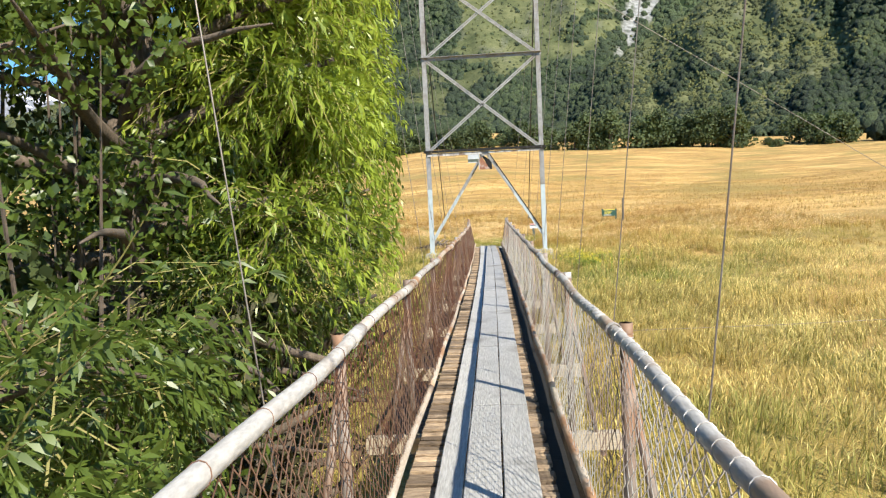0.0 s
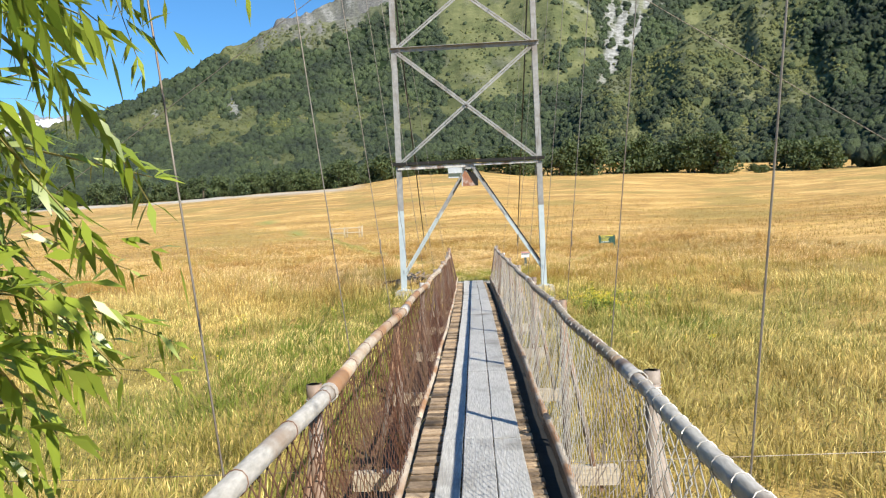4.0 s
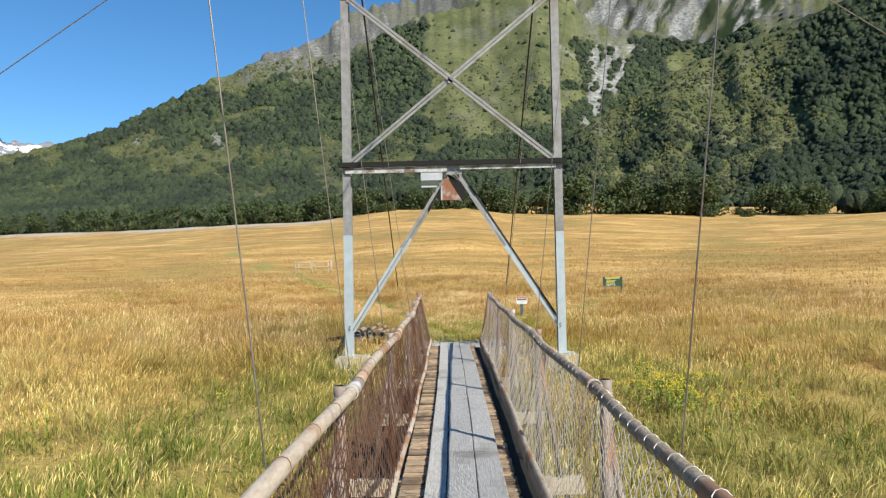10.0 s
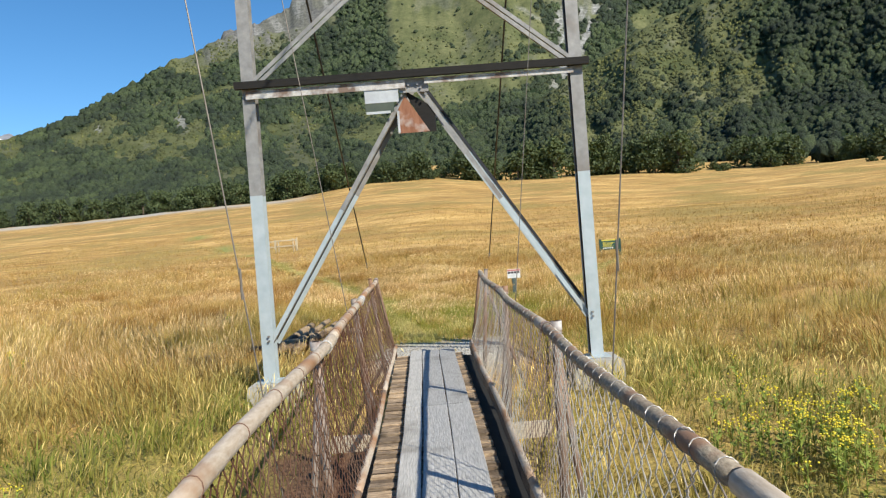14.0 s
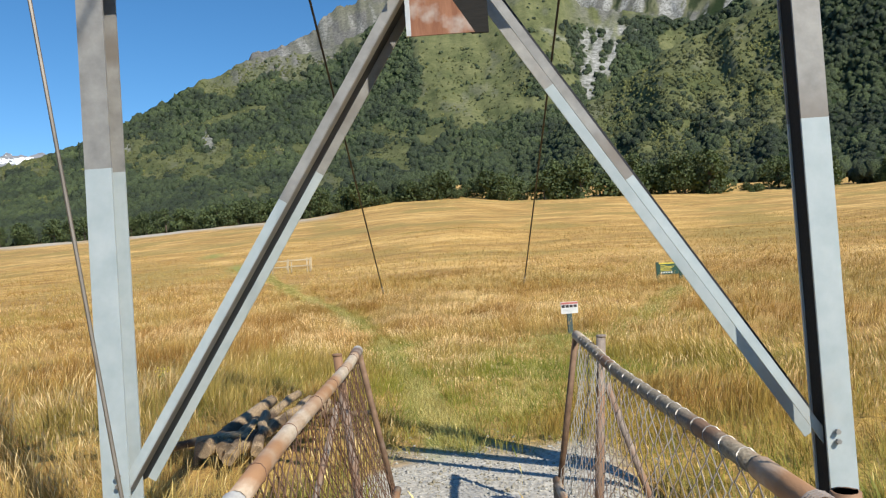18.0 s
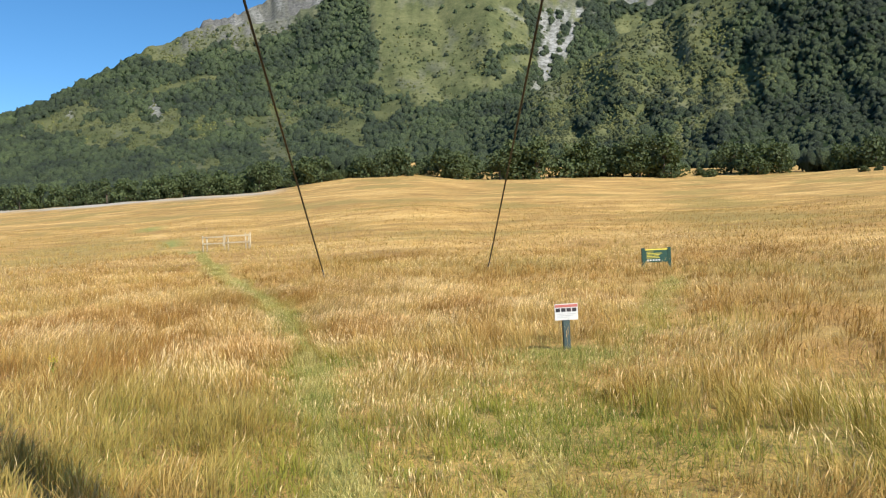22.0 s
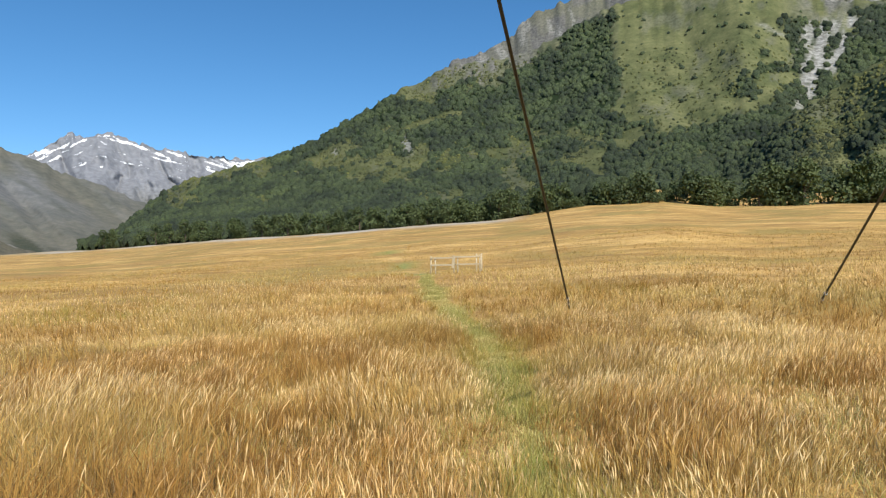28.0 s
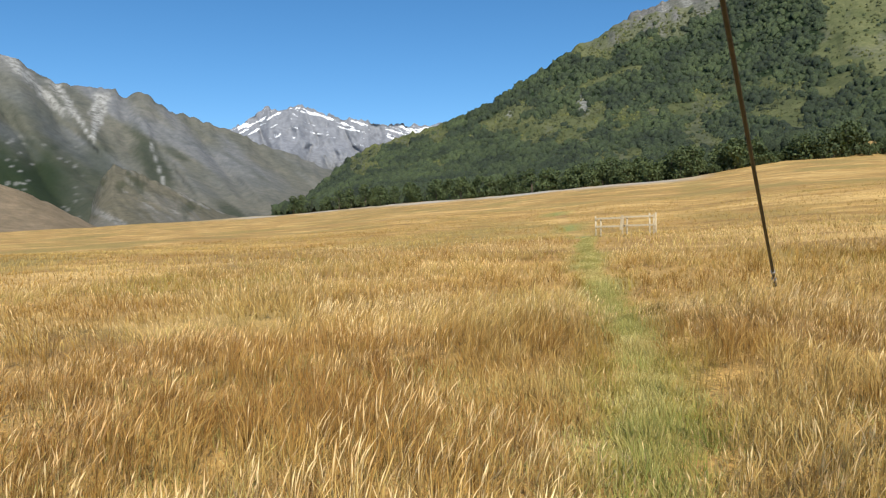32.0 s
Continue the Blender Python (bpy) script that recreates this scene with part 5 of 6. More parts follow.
LOGS = [  # one end, the other end, thickness
    ((-2.66, 2.75, -0.093), (-2.66, 4.3, 0.102), 0.075), ((-2.52, 2.8, -0.107), (-2.5, 3.95, 0.02), 0.06), ((-2.33, 2.65, -0.1), (-2.24, 3.84, 0.04), 0.055),
    ((-2.28, 3.3, -0.058), (-2.09, 4.1, 0.139), 0.05), ((-2.08, 3.2, -0.079), (-1.93, 3.85, 0.079), 0.05), ((-2.0, 2.5, -0.079), (-2.36, 3.5, 0.114), 0.05),
    ((-3.3, 3.14, -0.128), (-2.35, 3.02, -0.003), 0.042), ((-2.8, 2.94, -0.152), (-2.4, 3.1, -0.076), 0.05), ((-2.18, 3.8, -0.093), (-1.96, 4.3, 0.039), 0.05),
    ((-2.08, 4.36, -0.118), (-1.45, 3.9, 0.01), 0.05), ((-2.26, 2.45, -0.118), (-2.46, 3.5, 0.055), 0.05), ((-1.75, 4.3, -0.142), (-1.14, 4.0, -0.057), 0.04),
    ((-2.42, 3.2, -0.044), (-2.3, 4.2, 0.193), 0.05), ((-2.45, 2.75, -0.149), (-2.4, 3.7, -0.063), 0.07)]
for k, (a, b, thick) in enumerate(LOGS):
    a, b = Vector(a), Vector(b)
    if abs(b.y - a.y) > abs(b.x - a.x):
        b.x += 0.19 * (b.y - 2.9)
        a.x += 0.19 * (a.y - 2.9)
    s = log_mesh("log", (b - a).length, thick * 1.2, thick * 0.95, k)
    ob = s.make("log", M_LOG, None, True)
    ob.matrix_world = Matrix.Translation((a + b) / 2) @ (b - a).to_track_quat("Z", "Y").to_matrix().to_4x4()
    tagged(ob, "rough dry split log in an untidy woodpile beside the bridge", "log", "logs of the woodpile")
z = float(height(-2.88, 3.05))
ob = Shape().tube([(0, 0, -0.15), (0.01, 0, 0.1), (0.02, 0.01, 0.24)], [0.05, 0.045, 0.04], 8).make("stake", M_LOG, None, True)
ob.matrix_world = pose(-2.88, 3.05, z, 4, 3, 30)
tagged(ob, "short dark wooden stake holding the woodpile", "stake")

# wire fence line far along the bank, seen past the bridge's side
wire = thing("bank_wire", 0, -16.5, 0, label="thin slack wire strung across beside the bridge", category="wire")
Shape().tube([(-9.0, 0.3, -0.80), (-4.0, 0.3, -0.86), (0.0, 0.3, -0.83), (5.0, 0.3, -0.80), (9.5, 0.3, -0.72)], 0.004, 5).make("strand", M_ROD, wire)
for px in (-9.0, 9.5):
    Shape().tube([(px, 0.3, -2.2), (px, 0.3, -0.55)], 0.05, 7).make("stake", M_LOG, wire)

# loose stones on the gravel landing
gq = np.random.default_rng(61)
gx, gy = gq.uniform(-1.7, 2.0, 7000), gq.uniform(0.5, 3.2, 7000)
ok = gq.random(7000) < gravel_mask(gx, gy) * 0.75 + 0.03
gx, gy = gx[ok], gy[ok]
octa = np.array([(1, 0, 0), (0, 1, 0), (-1, 0, 0), (0, -1, 0), (0, 0, 0.7), (0, 0, -0.6)])
v = octa[None] * gq.uniform(0.6, 1.4, (len(gx), 6, 1)) * (0.006 + 0.020 * gq.random(len(gx)) ** 3)[:, None, None]
v = v + np.stack([gx, gy, height(gx, gy) + 0.002], -1)[:, None, :]
f = np.array([(0, 1, 4), (1, 2, 4), (2, 3, 4), (3, 0, 4), (1, 0, 5), (2, 1, 5), (3, 2, 5), (0, 3, 5)])[None] + (np.arange(len(gx)) * 6)[:, None, None]
tagged(raw("gravel_stones", v.reshape(-1, 3), f.reshape(-1, 3), M_GRAVEL), "pale loose gravel stones on the landing", "gravel", kind="stuff")

# cross slats of the deck, each a piece of its own
slat_meshes = []
for k in range(6):
    rr = random.Random(50 + k)
    wide, z1 = rr.uniform(0.062, 0.092), rr.uniform(-0.062, -0.047)
    s = Shape().box((-0.535, -wide / 2, -0.09), (rr.uniform(0.385, 0.425), wide / 2, z1), 0.007)
    for v in s.v:
        v.y += rr.uniform(-0.008, 0.008)
        v.z += rr.uniform(-0.002, 0.002)
    first = s.make("slat", M_SLAT, bridge)
    slat_meshes.append(first.data)
    y = 0.42 - 0.112 * k
    first.location = (axis_x(y), y, deck_z(y))
for k in range(6, 300):
    y = 0.42 - 0.112 * k
    ob = new("slat", slat_meshes[(k * 7 + k // 5) % 6])
    ob.parent, ob.location, ob.rotation_euler = bridge, (axis_x(y), y, deck_z(y)), (0, 0, rng.uniform(-0.035, 0.035))

# ---------------------------------------------------------------- trees of the forest edge


def leaf_cloud(centres, radii, count, size, seed, flat=0.75):
    """Small bent leaf clumps over a set of lobes: two crossed triangles each."""
    g = np.random.default_rng(seed)
    pick = g.choice(len(centres), count, p=np.array(radii) ** 2 / np.sum(np.array(radii) ** 2))
    d = g.normal(size=(count, 3))
    d /= np.linalg.norm(d, axis=1)[:, None]
    c = np.array(centres)[pick] + d * (np.array(radii)[pick] * g.uniform(0.72, 1.05, count))[:, None] * (1, 1, flat)
    a = g.normal(size=(count, 3))
    a /= np.linalg.norm(a, axis=1)[:, None]
    b = np.cross(a, d + 0.4 * g.normal(size=(count, 3)))
    b /= np.linalg.norm(b, axis=1)[:, None]
    sz = size * g.uniform(0.6, 1.3, count)[:, None]
    v = np.stack([c - a * sz, c + b * sz * 0.7 + d * sz * 0.25, c + a * sz, c - b * sz * 0.7 + d * sz * 0.25], 1).reshape(-1, 3)
    i = np.arange(count)[:, None] * 4
    f = np.concatenate([np.concatenate([i, i + 1, i + 2], 1), np.concatenate([i, i + 2, i + 3], 1)], 0)
    return v, f


def beech(name, tall, wide, seed, bushy=False):
    rr = random.Random(seed)
    ob = thing(name, 0, 0, 0)
    s = Shape()
    n = 6
    bend = [(rr.uniform(-0.25, 0.25), rr.uniform(-0.25, 0.25)) for _ in range(n)]
    s.tube([(bend[q][0] * q / n, bend[q][1] * q / n, tall * 0.8 * q / (n - 1) - 0.4) for q in range(n)], [0.32 * tall / 10 * (1 - 0.8 * q / (n - 1)) for q in range(n)], 8)
    centres, radii = [], []
    for k in range(13):
        a, h = rr.uniform(0, 6.28), (0.12 if bushy else 0.10) + 0.80 * (k + rr.random()) / 13
        out = wide * 0.33 * math.sin(math.pi * min(1, 0.25 + h * 0.8)) * rr.uniform(0.5, 1.25)
        c = (math.cos(a) * out, math.sin(a) * out, tall * h)
        centres.append(c)
        radii.append(wide * rr.uniform(0.19, 0.3))
        s.tube([(0, 0, tall * h * 0.55), (c[0] * 0.6, c[1] * 0.6, tall * h * 0.8), c], [0.12, 0.07, 0.03], 5)
    s.make("trunk", M_BARK, ob, True)
    v, f = leaf_cloud(centres, radii, 1100, wide * 0.05, seed)
    raw("crown", v, f, M_TREE, ob)
    return tagged(ob, "bushy dark green beech tree at the forest edge" if not bushy else "low rounded dark shrub at the forest edge", "tree" if not bushy else "shrub", "trees along the forest edge")


tree_kinds = [beech("beech_tree", 13, 11, 1), beech("beech_tree", 11, 12, 2), beech("beech_tree", 14.5, 10, 3), beech("shrub", 4.5, 7, 4, True), beech("beech_tree", 10, 13, 5), beech("shrub", 3.0, 6, 6, True)]
used = set()


def plant(kind, az, dist, scale, turn):
    x, y = dist * math.sin(radians(az)), dist * math.cos(radians(az))
    m = pose(x, y, float(height(x, y)) - 0.2, 0, 0, turn)
    ob = tree_kinds[kind]
    if kind not in used:
        used.add(kind)
        ob.matrix_world = m @ Matrix.Scale(scale, 4)
        return ob
    copy = copy_thing(ob, m)
    copy.scale = (scale, scale, scale)
    return copy


g = random.Random(11)
for a0, a1, n, kinds in ((12.4, 20.2, 12, (0, 1, 2, 4)), (6.6, 10.4, 5, (0, 1, 4)), (2.2, 5.6, 4, (1, 4, 4)), (23.6, 28.2, 5, (1, 4, 3)), (-2.8, 2.0, 7, (1, 3, 4, 3)), (-9.6, -7.0, 4, (4, 1, 3)),
                         (-27, -10, 26, (0, 1, 2, 4)), (-41, -27, 16, (0, 1, 2)), (30, 44, 12, (0, 1, 3, 4)), (21.5, 22.8, 2, (3, 5)), (-7.0, -2.8, 6, (3, 4, 1)), (44, 64, 10, (0, 1, 2))):
    for k in range(n):
        az = a0 + (a1 - a0) * (k + g.uniform(0.1, 0.9)) / n
        R = float(edge_of(az)[0])
        plant(kinds[g.randrange(len(kinds))], az, R * g.uniform(0.985, 1.05), g.uniform(0.75, 1.1) * (0.85 if az < -8 else 1.22 if 2 < az < 29 else 1.0) * (1 if az > -27 else 1.15), g.uniform(0, 360))

plant(5, 32.5, 252, 0.55, 40)
plant(5, 33.4, 255, 0.45, 140)

# ---------------------------------------------------------------- forest on the slopes


def clumps(name, label, spots, sizes, mat, seed):
    """Tree crowns on a slope: jittered low domes, one mesh."""
    q = np.random.default_rng(seed)
    t = (1 + 5**0.5) / 2
    ico = np.array([(-1, t, 0), (1, t, 0), (-1, -t, 0), (1, -t, 0), (0, -1, t), (0, 1, t), (0, -1, -t), (0, 1, -t), (t, 0, -1), (t, 0, 1), (-t, 0, -1), (-t, 0, 1)]) / math.hypot(1, t)
    tri = np.array([(0, 11, 5), (0, 5, 1), (0, 1, 7), (0, 7, 10), (0, 10, 11), (1, 5, 9), (5, 11, 4), (11, 10, 2), (10, 7, 6), (7, 1, 8), (3, 9, 4), (3, 4, 2), (3, 2, 6), (3, 6, 8), (3, 8, 9), (4, 9, 5), (2, 4, 11), (6, 2, 10), (8, 6, 7), (9, 8, 1)])
    n = len(spots)
    turn = q.uniform(0, 6.28, n)
    base = ico[None] * q.uniform(0.62, 1.28, (n, 12, 1))
    x = base[..., 0] * np.cos(turn)[:, None] - base[..., 1] * np.sin(turn)[:, None]
    y = base[..., 0] * np.sin(turn)[:, None] + base[..., 1] * np.cos(turn)[:, None]
    z = base[..., 2] * q.uniform(0.9, 1.45, (n, 1))
    v = np.stack([x, y, z], -1) * sizes[:, None, None] + spots[:, None, :]
    tri = tri[ico[tri].mean(1)[:, 2] > -0.3]
    f = tri[None] + (np.arange(n) * 12)[:, None, None]
    return tagged(raw(name, v.reshape(-1, 3), f.reshape(-1, 3), mat, None, True), label, "forest", kind="stuff")


def scatter(field, density, low_el, keep, seed, size):
    """Points on a mountain side where keep allows, even over what the eye sees of it."""
    A, e, S, x, y, z, values = field
    q = np.random.default_rng(seed)
    n_rows, n_cols = A.shape
    i, j = q.integers(0, n_rows - 4, density), q.integers(0, n_cols - 1, density)
    u, v = q.random(density), q.random(density)
    lerp = lambda M: (M[i, j] * (1 - u) + M[i + 1, j] * u) * (1 - v) + (M[i, j + 1] * (1 - u) + M[i + 1, j + 1] * u) * v
    P = np.stack([lerp(x), lerp(y), lerp(z)], -1)
    az, el = lerp(A), lerp(e)
    ok = (q.random(density) < keep(az, el, lerp(values["woods"].reshape(A.shape)), lerp(values["scree"].reshape(A.shape)))) & (az < 62)
    P, r = P[ok], np.hypot(P[ok][:, 0], P[ok][:, 1])
    return P, size * (r / 800) ** 0.6 * q.uniform(0.5, 1.5, len(P)) ** 1.3


behind_spur = lambda a, e: e < np.interp(a, [2.5, 8.7, 16.7, 22.6, 30], [3.5, 9.6, 13.8, 15.4, 17.6])
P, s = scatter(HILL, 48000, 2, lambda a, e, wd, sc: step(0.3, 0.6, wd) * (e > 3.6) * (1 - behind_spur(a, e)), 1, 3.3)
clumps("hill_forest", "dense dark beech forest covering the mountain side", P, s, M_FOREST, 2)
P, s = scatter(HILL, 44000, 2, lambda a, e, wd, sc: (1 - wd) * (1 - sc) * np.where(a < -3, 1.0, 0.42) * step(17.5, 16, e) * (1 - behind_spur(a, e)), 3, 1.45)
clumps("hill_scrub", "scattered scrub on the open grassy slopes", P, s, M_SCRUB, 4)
P, s = scatter(HILL, 3600, 2, lambda a, e, wd, sc: (1 - wd) * (1 - sc) * 0.5, 15, 2.4)
clumps("hill_shrubs", "scattered dark shrubs on the open grassy slopes", P, s, M_FOREST, 14)
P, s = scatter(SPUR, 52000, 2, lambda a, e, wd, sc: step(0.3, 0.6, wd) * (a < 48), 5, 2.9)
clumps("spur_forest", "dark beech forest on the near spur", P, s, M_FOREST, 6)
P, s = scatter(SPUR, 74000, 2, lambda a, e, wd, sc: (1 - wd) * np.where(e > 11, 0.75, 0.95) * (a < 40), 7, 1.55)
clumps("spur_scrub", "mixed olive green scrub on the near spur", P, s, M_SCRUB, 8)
P, s = scatter(SPUR, 12000, 2, lambda a, e, wd, sc: (1 - wd) * np.where(e > 11, 0.3, 0.75), 17, 2.5)
clumps("spur_shrubs", "dark shrubs among the scrub of the near spur", P, s, M_FOREST, 18)

# woods between the meadow's edge and the foot of the slopes
q = np.random.default_rng(12)
az = q.uniform(-42, 62, 5200)
R, _ = edge_of(az)
dist = R * (np.where((az > -9) & (az < 29), 1.30, 1.04) + 0.5 * q.random(len(az)) ** 1.2)
x, y = dist * np.sin(np.radians(az)), dist * np.cos(np.radians(az))
ok = fbm(x * 0.02, y * 0.02, 3, 60) > np.where(az > -9, 0.62, 0.3)
x, y = x[ok], y[ok]
s = q.uniform(3.0, 5.5, len(x)) * (np.hypot(x, y) / 350) ** 0.5
clumps("foot_woods", "dark woods behind the meadow's edge", np.stack([x, y, height(x, y) + s * 0.7], -1), s, M_FOREST, 13)

# ---------------------------------------------------------------- the willow beside the bridge


def willow(x, y, spread, seed, limbs, rail_x=-0.62, hollow=0.40, low=0.95, bare=None, tall=1.0, leaf_mat=None):
    """Trunk, limbs and hanging sprigs set with narrow leaves; nothing grows past rail_x, over the bridge."""
    rr = random.Random(seed)
    gz = float(height(x, y))
    ob = thing("willow_tree", x, y, gz, 0, label="leafy green willow tree growing beside the bridge", category="tree")
    wood, twigs, sprigs = Shape(), Shape(), []
    k = spread / 2.8
    wood.tube([(0, 0, -0.3), (0.05, 0.05, 1.0 * tall), (-0.1, 0.1, 2.4 * tall), (0.1, 0.2, 4.0 * tall), (0.2, 0.1, 6.5 * tall)], [0.36 * k, 0.28 * k, 0.23 * k, 0.17 * k, 0.09 * k], 10)
    for k in range(limbs):
        a = 2 * math.pi * k * 0.381966 + rr.uniform(-0.3, 0.3)
        h = (1.2 + 5.6 * ((k + 0.5) / limbs)) * tall
        length = spread * rr.uniform(0.65, 1.0)
        p = Vector((0.05, 0.1, h))
        d = Vector((math.cos(a), math.sin(a), rr.uniform(0.0, 0.7))).normalized()
        pts, rad = [p.copy()], [0.075]
        for q in range(7):
            d = (d + Vector((rr.uniform(-0.2, 0.2), rr.uniform(-0.2, 0.2), rr.uniform(-0.2, 0.1)))).normalized()
            p = p + d * length / 7
            if x + p.x > rail_x - 0.15:
                break
            pts.append(p.copy())
            rad.append(0.075 * (1 - (q + 1) / 7.6))
            if q >= 1:
                for _ in range(8 + q):
                    b = Vector((rr.uniform(-1, 1), rr.uniform(-1, 1), rr.uniform(-0.6, 0.8))).normalized()
                    sprigs.append((p + b * rr.uniform(0, 0.3), (b + d * 0.5).normalized()))
        if len(pts) > 1:
            wood.tube(pts, rad, 6)
    wood.make("trunk", M_BARK, ob, True)
    g = np.random.default_rng(seed)
    lv = []
    unit = lambda M: M / np.linalg.norm(M, axis=-1, keepdims=True)
    # the foliage hangs in clumps with dark hollows between, and thins out low down
    deep = lambda p: float(fbm((x + p.x) * 0.8 + 3 * p.z, (y + p.y) * 0.8 + 1.7 * p.z, 2, seed))
    floor_z = low - gz
    sprigs = [(p, d) for p, d in sprigs if deep(p) > hollow and (p.z > floor_z + rr.uniform(-0.2, 0.5) or rr.random() < 0.05)]
    if bare:
        sprigs = [(p, d) for p, d in sprigs if not bare(x + p.x, y + p.y, gz + p.z)]
    P = np.array([tuple(p) for p, _ in sprigs])
    D = np.array([tuple(d) for _, d in sprigs])
    N, n = len(P), 13
    length = g.uniform(0.55, 1.2, (N, 1))
    line = [P.copy()]
    for q in range(n):
        D = unit(D + g.uniform(-0.12, 0.12, (N, 3)) + (0, 0, -0.075))
        P = P + D * length / n
        line.append(P.copy())
        for _ in range(3):
            out = unit(np.cross(D, g.normal(size=(N, 3))))
            ld = unit(D * 0.75 + out * 0.8 + (0, 0, -0.12))
            side = unit(np.cross(ld, out + (0, 0, 0.3)))
            L, W = g.uniform(0.065, 0.135, (N, 1)), g.uniform(0.007, 0.0125, (N, 1))
            droop = np.array([(0, 0, -1.0)]) * L * 0.22
            leaf = np.stack([P, P + ld * L * 0.45 + side * W * 1.15 + droop * 0.1, P + ld * L + droop, P + ld * L * 0.45 - side * W * 1.15 + droop * 0.1], 1)
            lv.append(leaf[leaf[:, :, 0].max(1) + x < rail_x])
    lv = np.concatenate(lv)
    lv = lv[(lv[:, 2, 2] + gz > low - 0.45 + 0.35 * g.random(len(lv))) | (g.random(len(lv)) < 0.08)]
    b = (np.arange(len(lv)) * 4)[:, None, None]
    lf = (b + np.array([(0, 1, 3), (1, 2, 3)])[None]).reshape(-1, 3)
    line = np.stack(line, 1)
    for row in line[((line[:, :, 0].max(1) + x) < rail_x) & (line[:, -1, 2] + gz > low - 0.5)]:
        twigs.tube([row[0], row[len(row) // 2], row[-1]], [0.006, 0.004, 0.002], 3, False)
    twigs.make("twig_work", M_TWIG, ob)["kind"] = "stuff"
    raw("foliage", lv.reshape(-1, 3), lf, leaf_mat or M_WILLOW, ob)
    return ob


M_TWIG = worn("yellow_green_twig", (0.22, 0.20, 0.06), (0.34, 0.30, 0.10), (0.2, 0.15, 0.07), 9, 0.7)
# the side towards the river stands bare above head height, and shows the trunk
open_side = lambda x, y, z: (-3.3 < x < -1.0 and -29 < y < -24.2 and z > 1.15) or (x < 0.1 - 0.42 * (y + 28.2) and y < -21 and z < 3.4)
willow(-2.6, -23.6, 2.6, 21, 60, low=1.6, bare=open_side)
willow(-3.7, -26.9, 2.9, 22, 40, -0.82, 0.46, 1.2, open_side)
willow(-1.75, -22.5, 1.55, 23, 48, -0.62, 0.30, 1.0)
# two low shrubs that take the shade-darkened leaf
willow(-1.75, -22.9, 1.05, 25, 16, -0.74, 0.25, 0.1, lambda x, y, z: z > 1.2, 0.4, M_SALLOW_SHADE)
willow(-2.0, -26.7, 1.25, 24, 17, -0.85, 0.30, 0.0, lambda x, y, z: z > 1.3, 0.42, M_SALLOW_SHADE)
# brown scrub under the willows, their shade put into its dark colour
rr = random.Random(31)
scrub = thing("undergrowth", -2.8, -24.4, float(height(-2.8, -24.4)), label="tangled brown scrub under the willows, their shade in its dark colour", category="undergrowth")
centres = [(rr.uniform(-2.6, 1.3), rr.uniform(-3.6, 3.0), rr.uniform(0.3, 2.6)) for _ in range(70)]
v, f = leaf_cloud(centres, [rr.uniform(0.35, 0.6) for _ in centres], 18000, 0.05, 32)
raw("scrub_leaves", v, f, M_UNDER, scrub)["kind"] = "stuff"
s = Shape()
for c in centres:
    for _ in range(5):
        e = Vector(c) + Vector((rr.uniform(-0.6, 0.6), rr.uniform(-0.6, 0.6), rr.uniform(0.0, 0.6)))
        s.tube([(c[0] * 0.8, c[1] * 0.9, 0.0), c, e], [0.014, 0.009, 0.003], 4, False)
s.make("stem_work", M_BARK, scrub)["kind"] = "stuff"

# leafy bush round the foot of the trunk, darkened to stand for shaded leaves
bush = thing("bush", -2.7, -24.3, float(height(-2.7, -24.3)), label="leafy bush round the willow's trunk, shade put into its dark green", category="shrub")
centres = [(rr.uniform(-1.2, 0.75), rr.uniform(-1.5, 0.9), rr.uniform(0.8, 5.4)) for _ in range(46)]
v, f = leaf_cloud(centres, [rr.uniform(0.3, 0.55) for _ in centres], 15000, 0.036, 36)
raw("bush_leaves", v, f, M_SALLOW_SHADE, bush)["kind"] = "stuff"
s = Shape()
for c in centres:
    s.tube([(c[0] * 0.4, c[1] * 0.4, 0.0), (c[0] * 0.7, c[1] * 0.7, c[2] * 0.6), c], [0.02, 0.014, 0.004], 5, False)
s.make("stem_work", M_BARK, bush)["kind"] = "stuff"

# a taller thicket behind the trunk, coloured dark in place of shade
back = thing("thicket", -4.7, -22.6, float(height(-4.7, -22.6)), label="tall leafy thicket behind the willow trunk, its dark colour holding shade", category="shrub")
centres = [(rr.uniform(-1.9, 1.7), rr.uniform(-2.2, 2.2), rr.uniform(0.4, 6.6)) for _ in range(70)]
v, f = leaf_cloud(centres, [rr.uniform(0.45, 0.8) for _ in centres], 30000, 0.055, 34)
raw("shaded_leaves", v, f, M_SHADED_LEAF, back)["kind"] = "stuff"
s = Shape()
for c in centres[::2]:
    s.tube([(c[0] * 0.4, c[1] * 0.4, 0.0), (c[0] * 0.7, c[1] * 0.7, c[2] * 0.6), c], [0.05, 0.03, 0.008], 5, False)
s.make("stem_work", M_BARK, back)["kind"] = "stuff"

# ---------------------------------------------------------------- grass and flowers


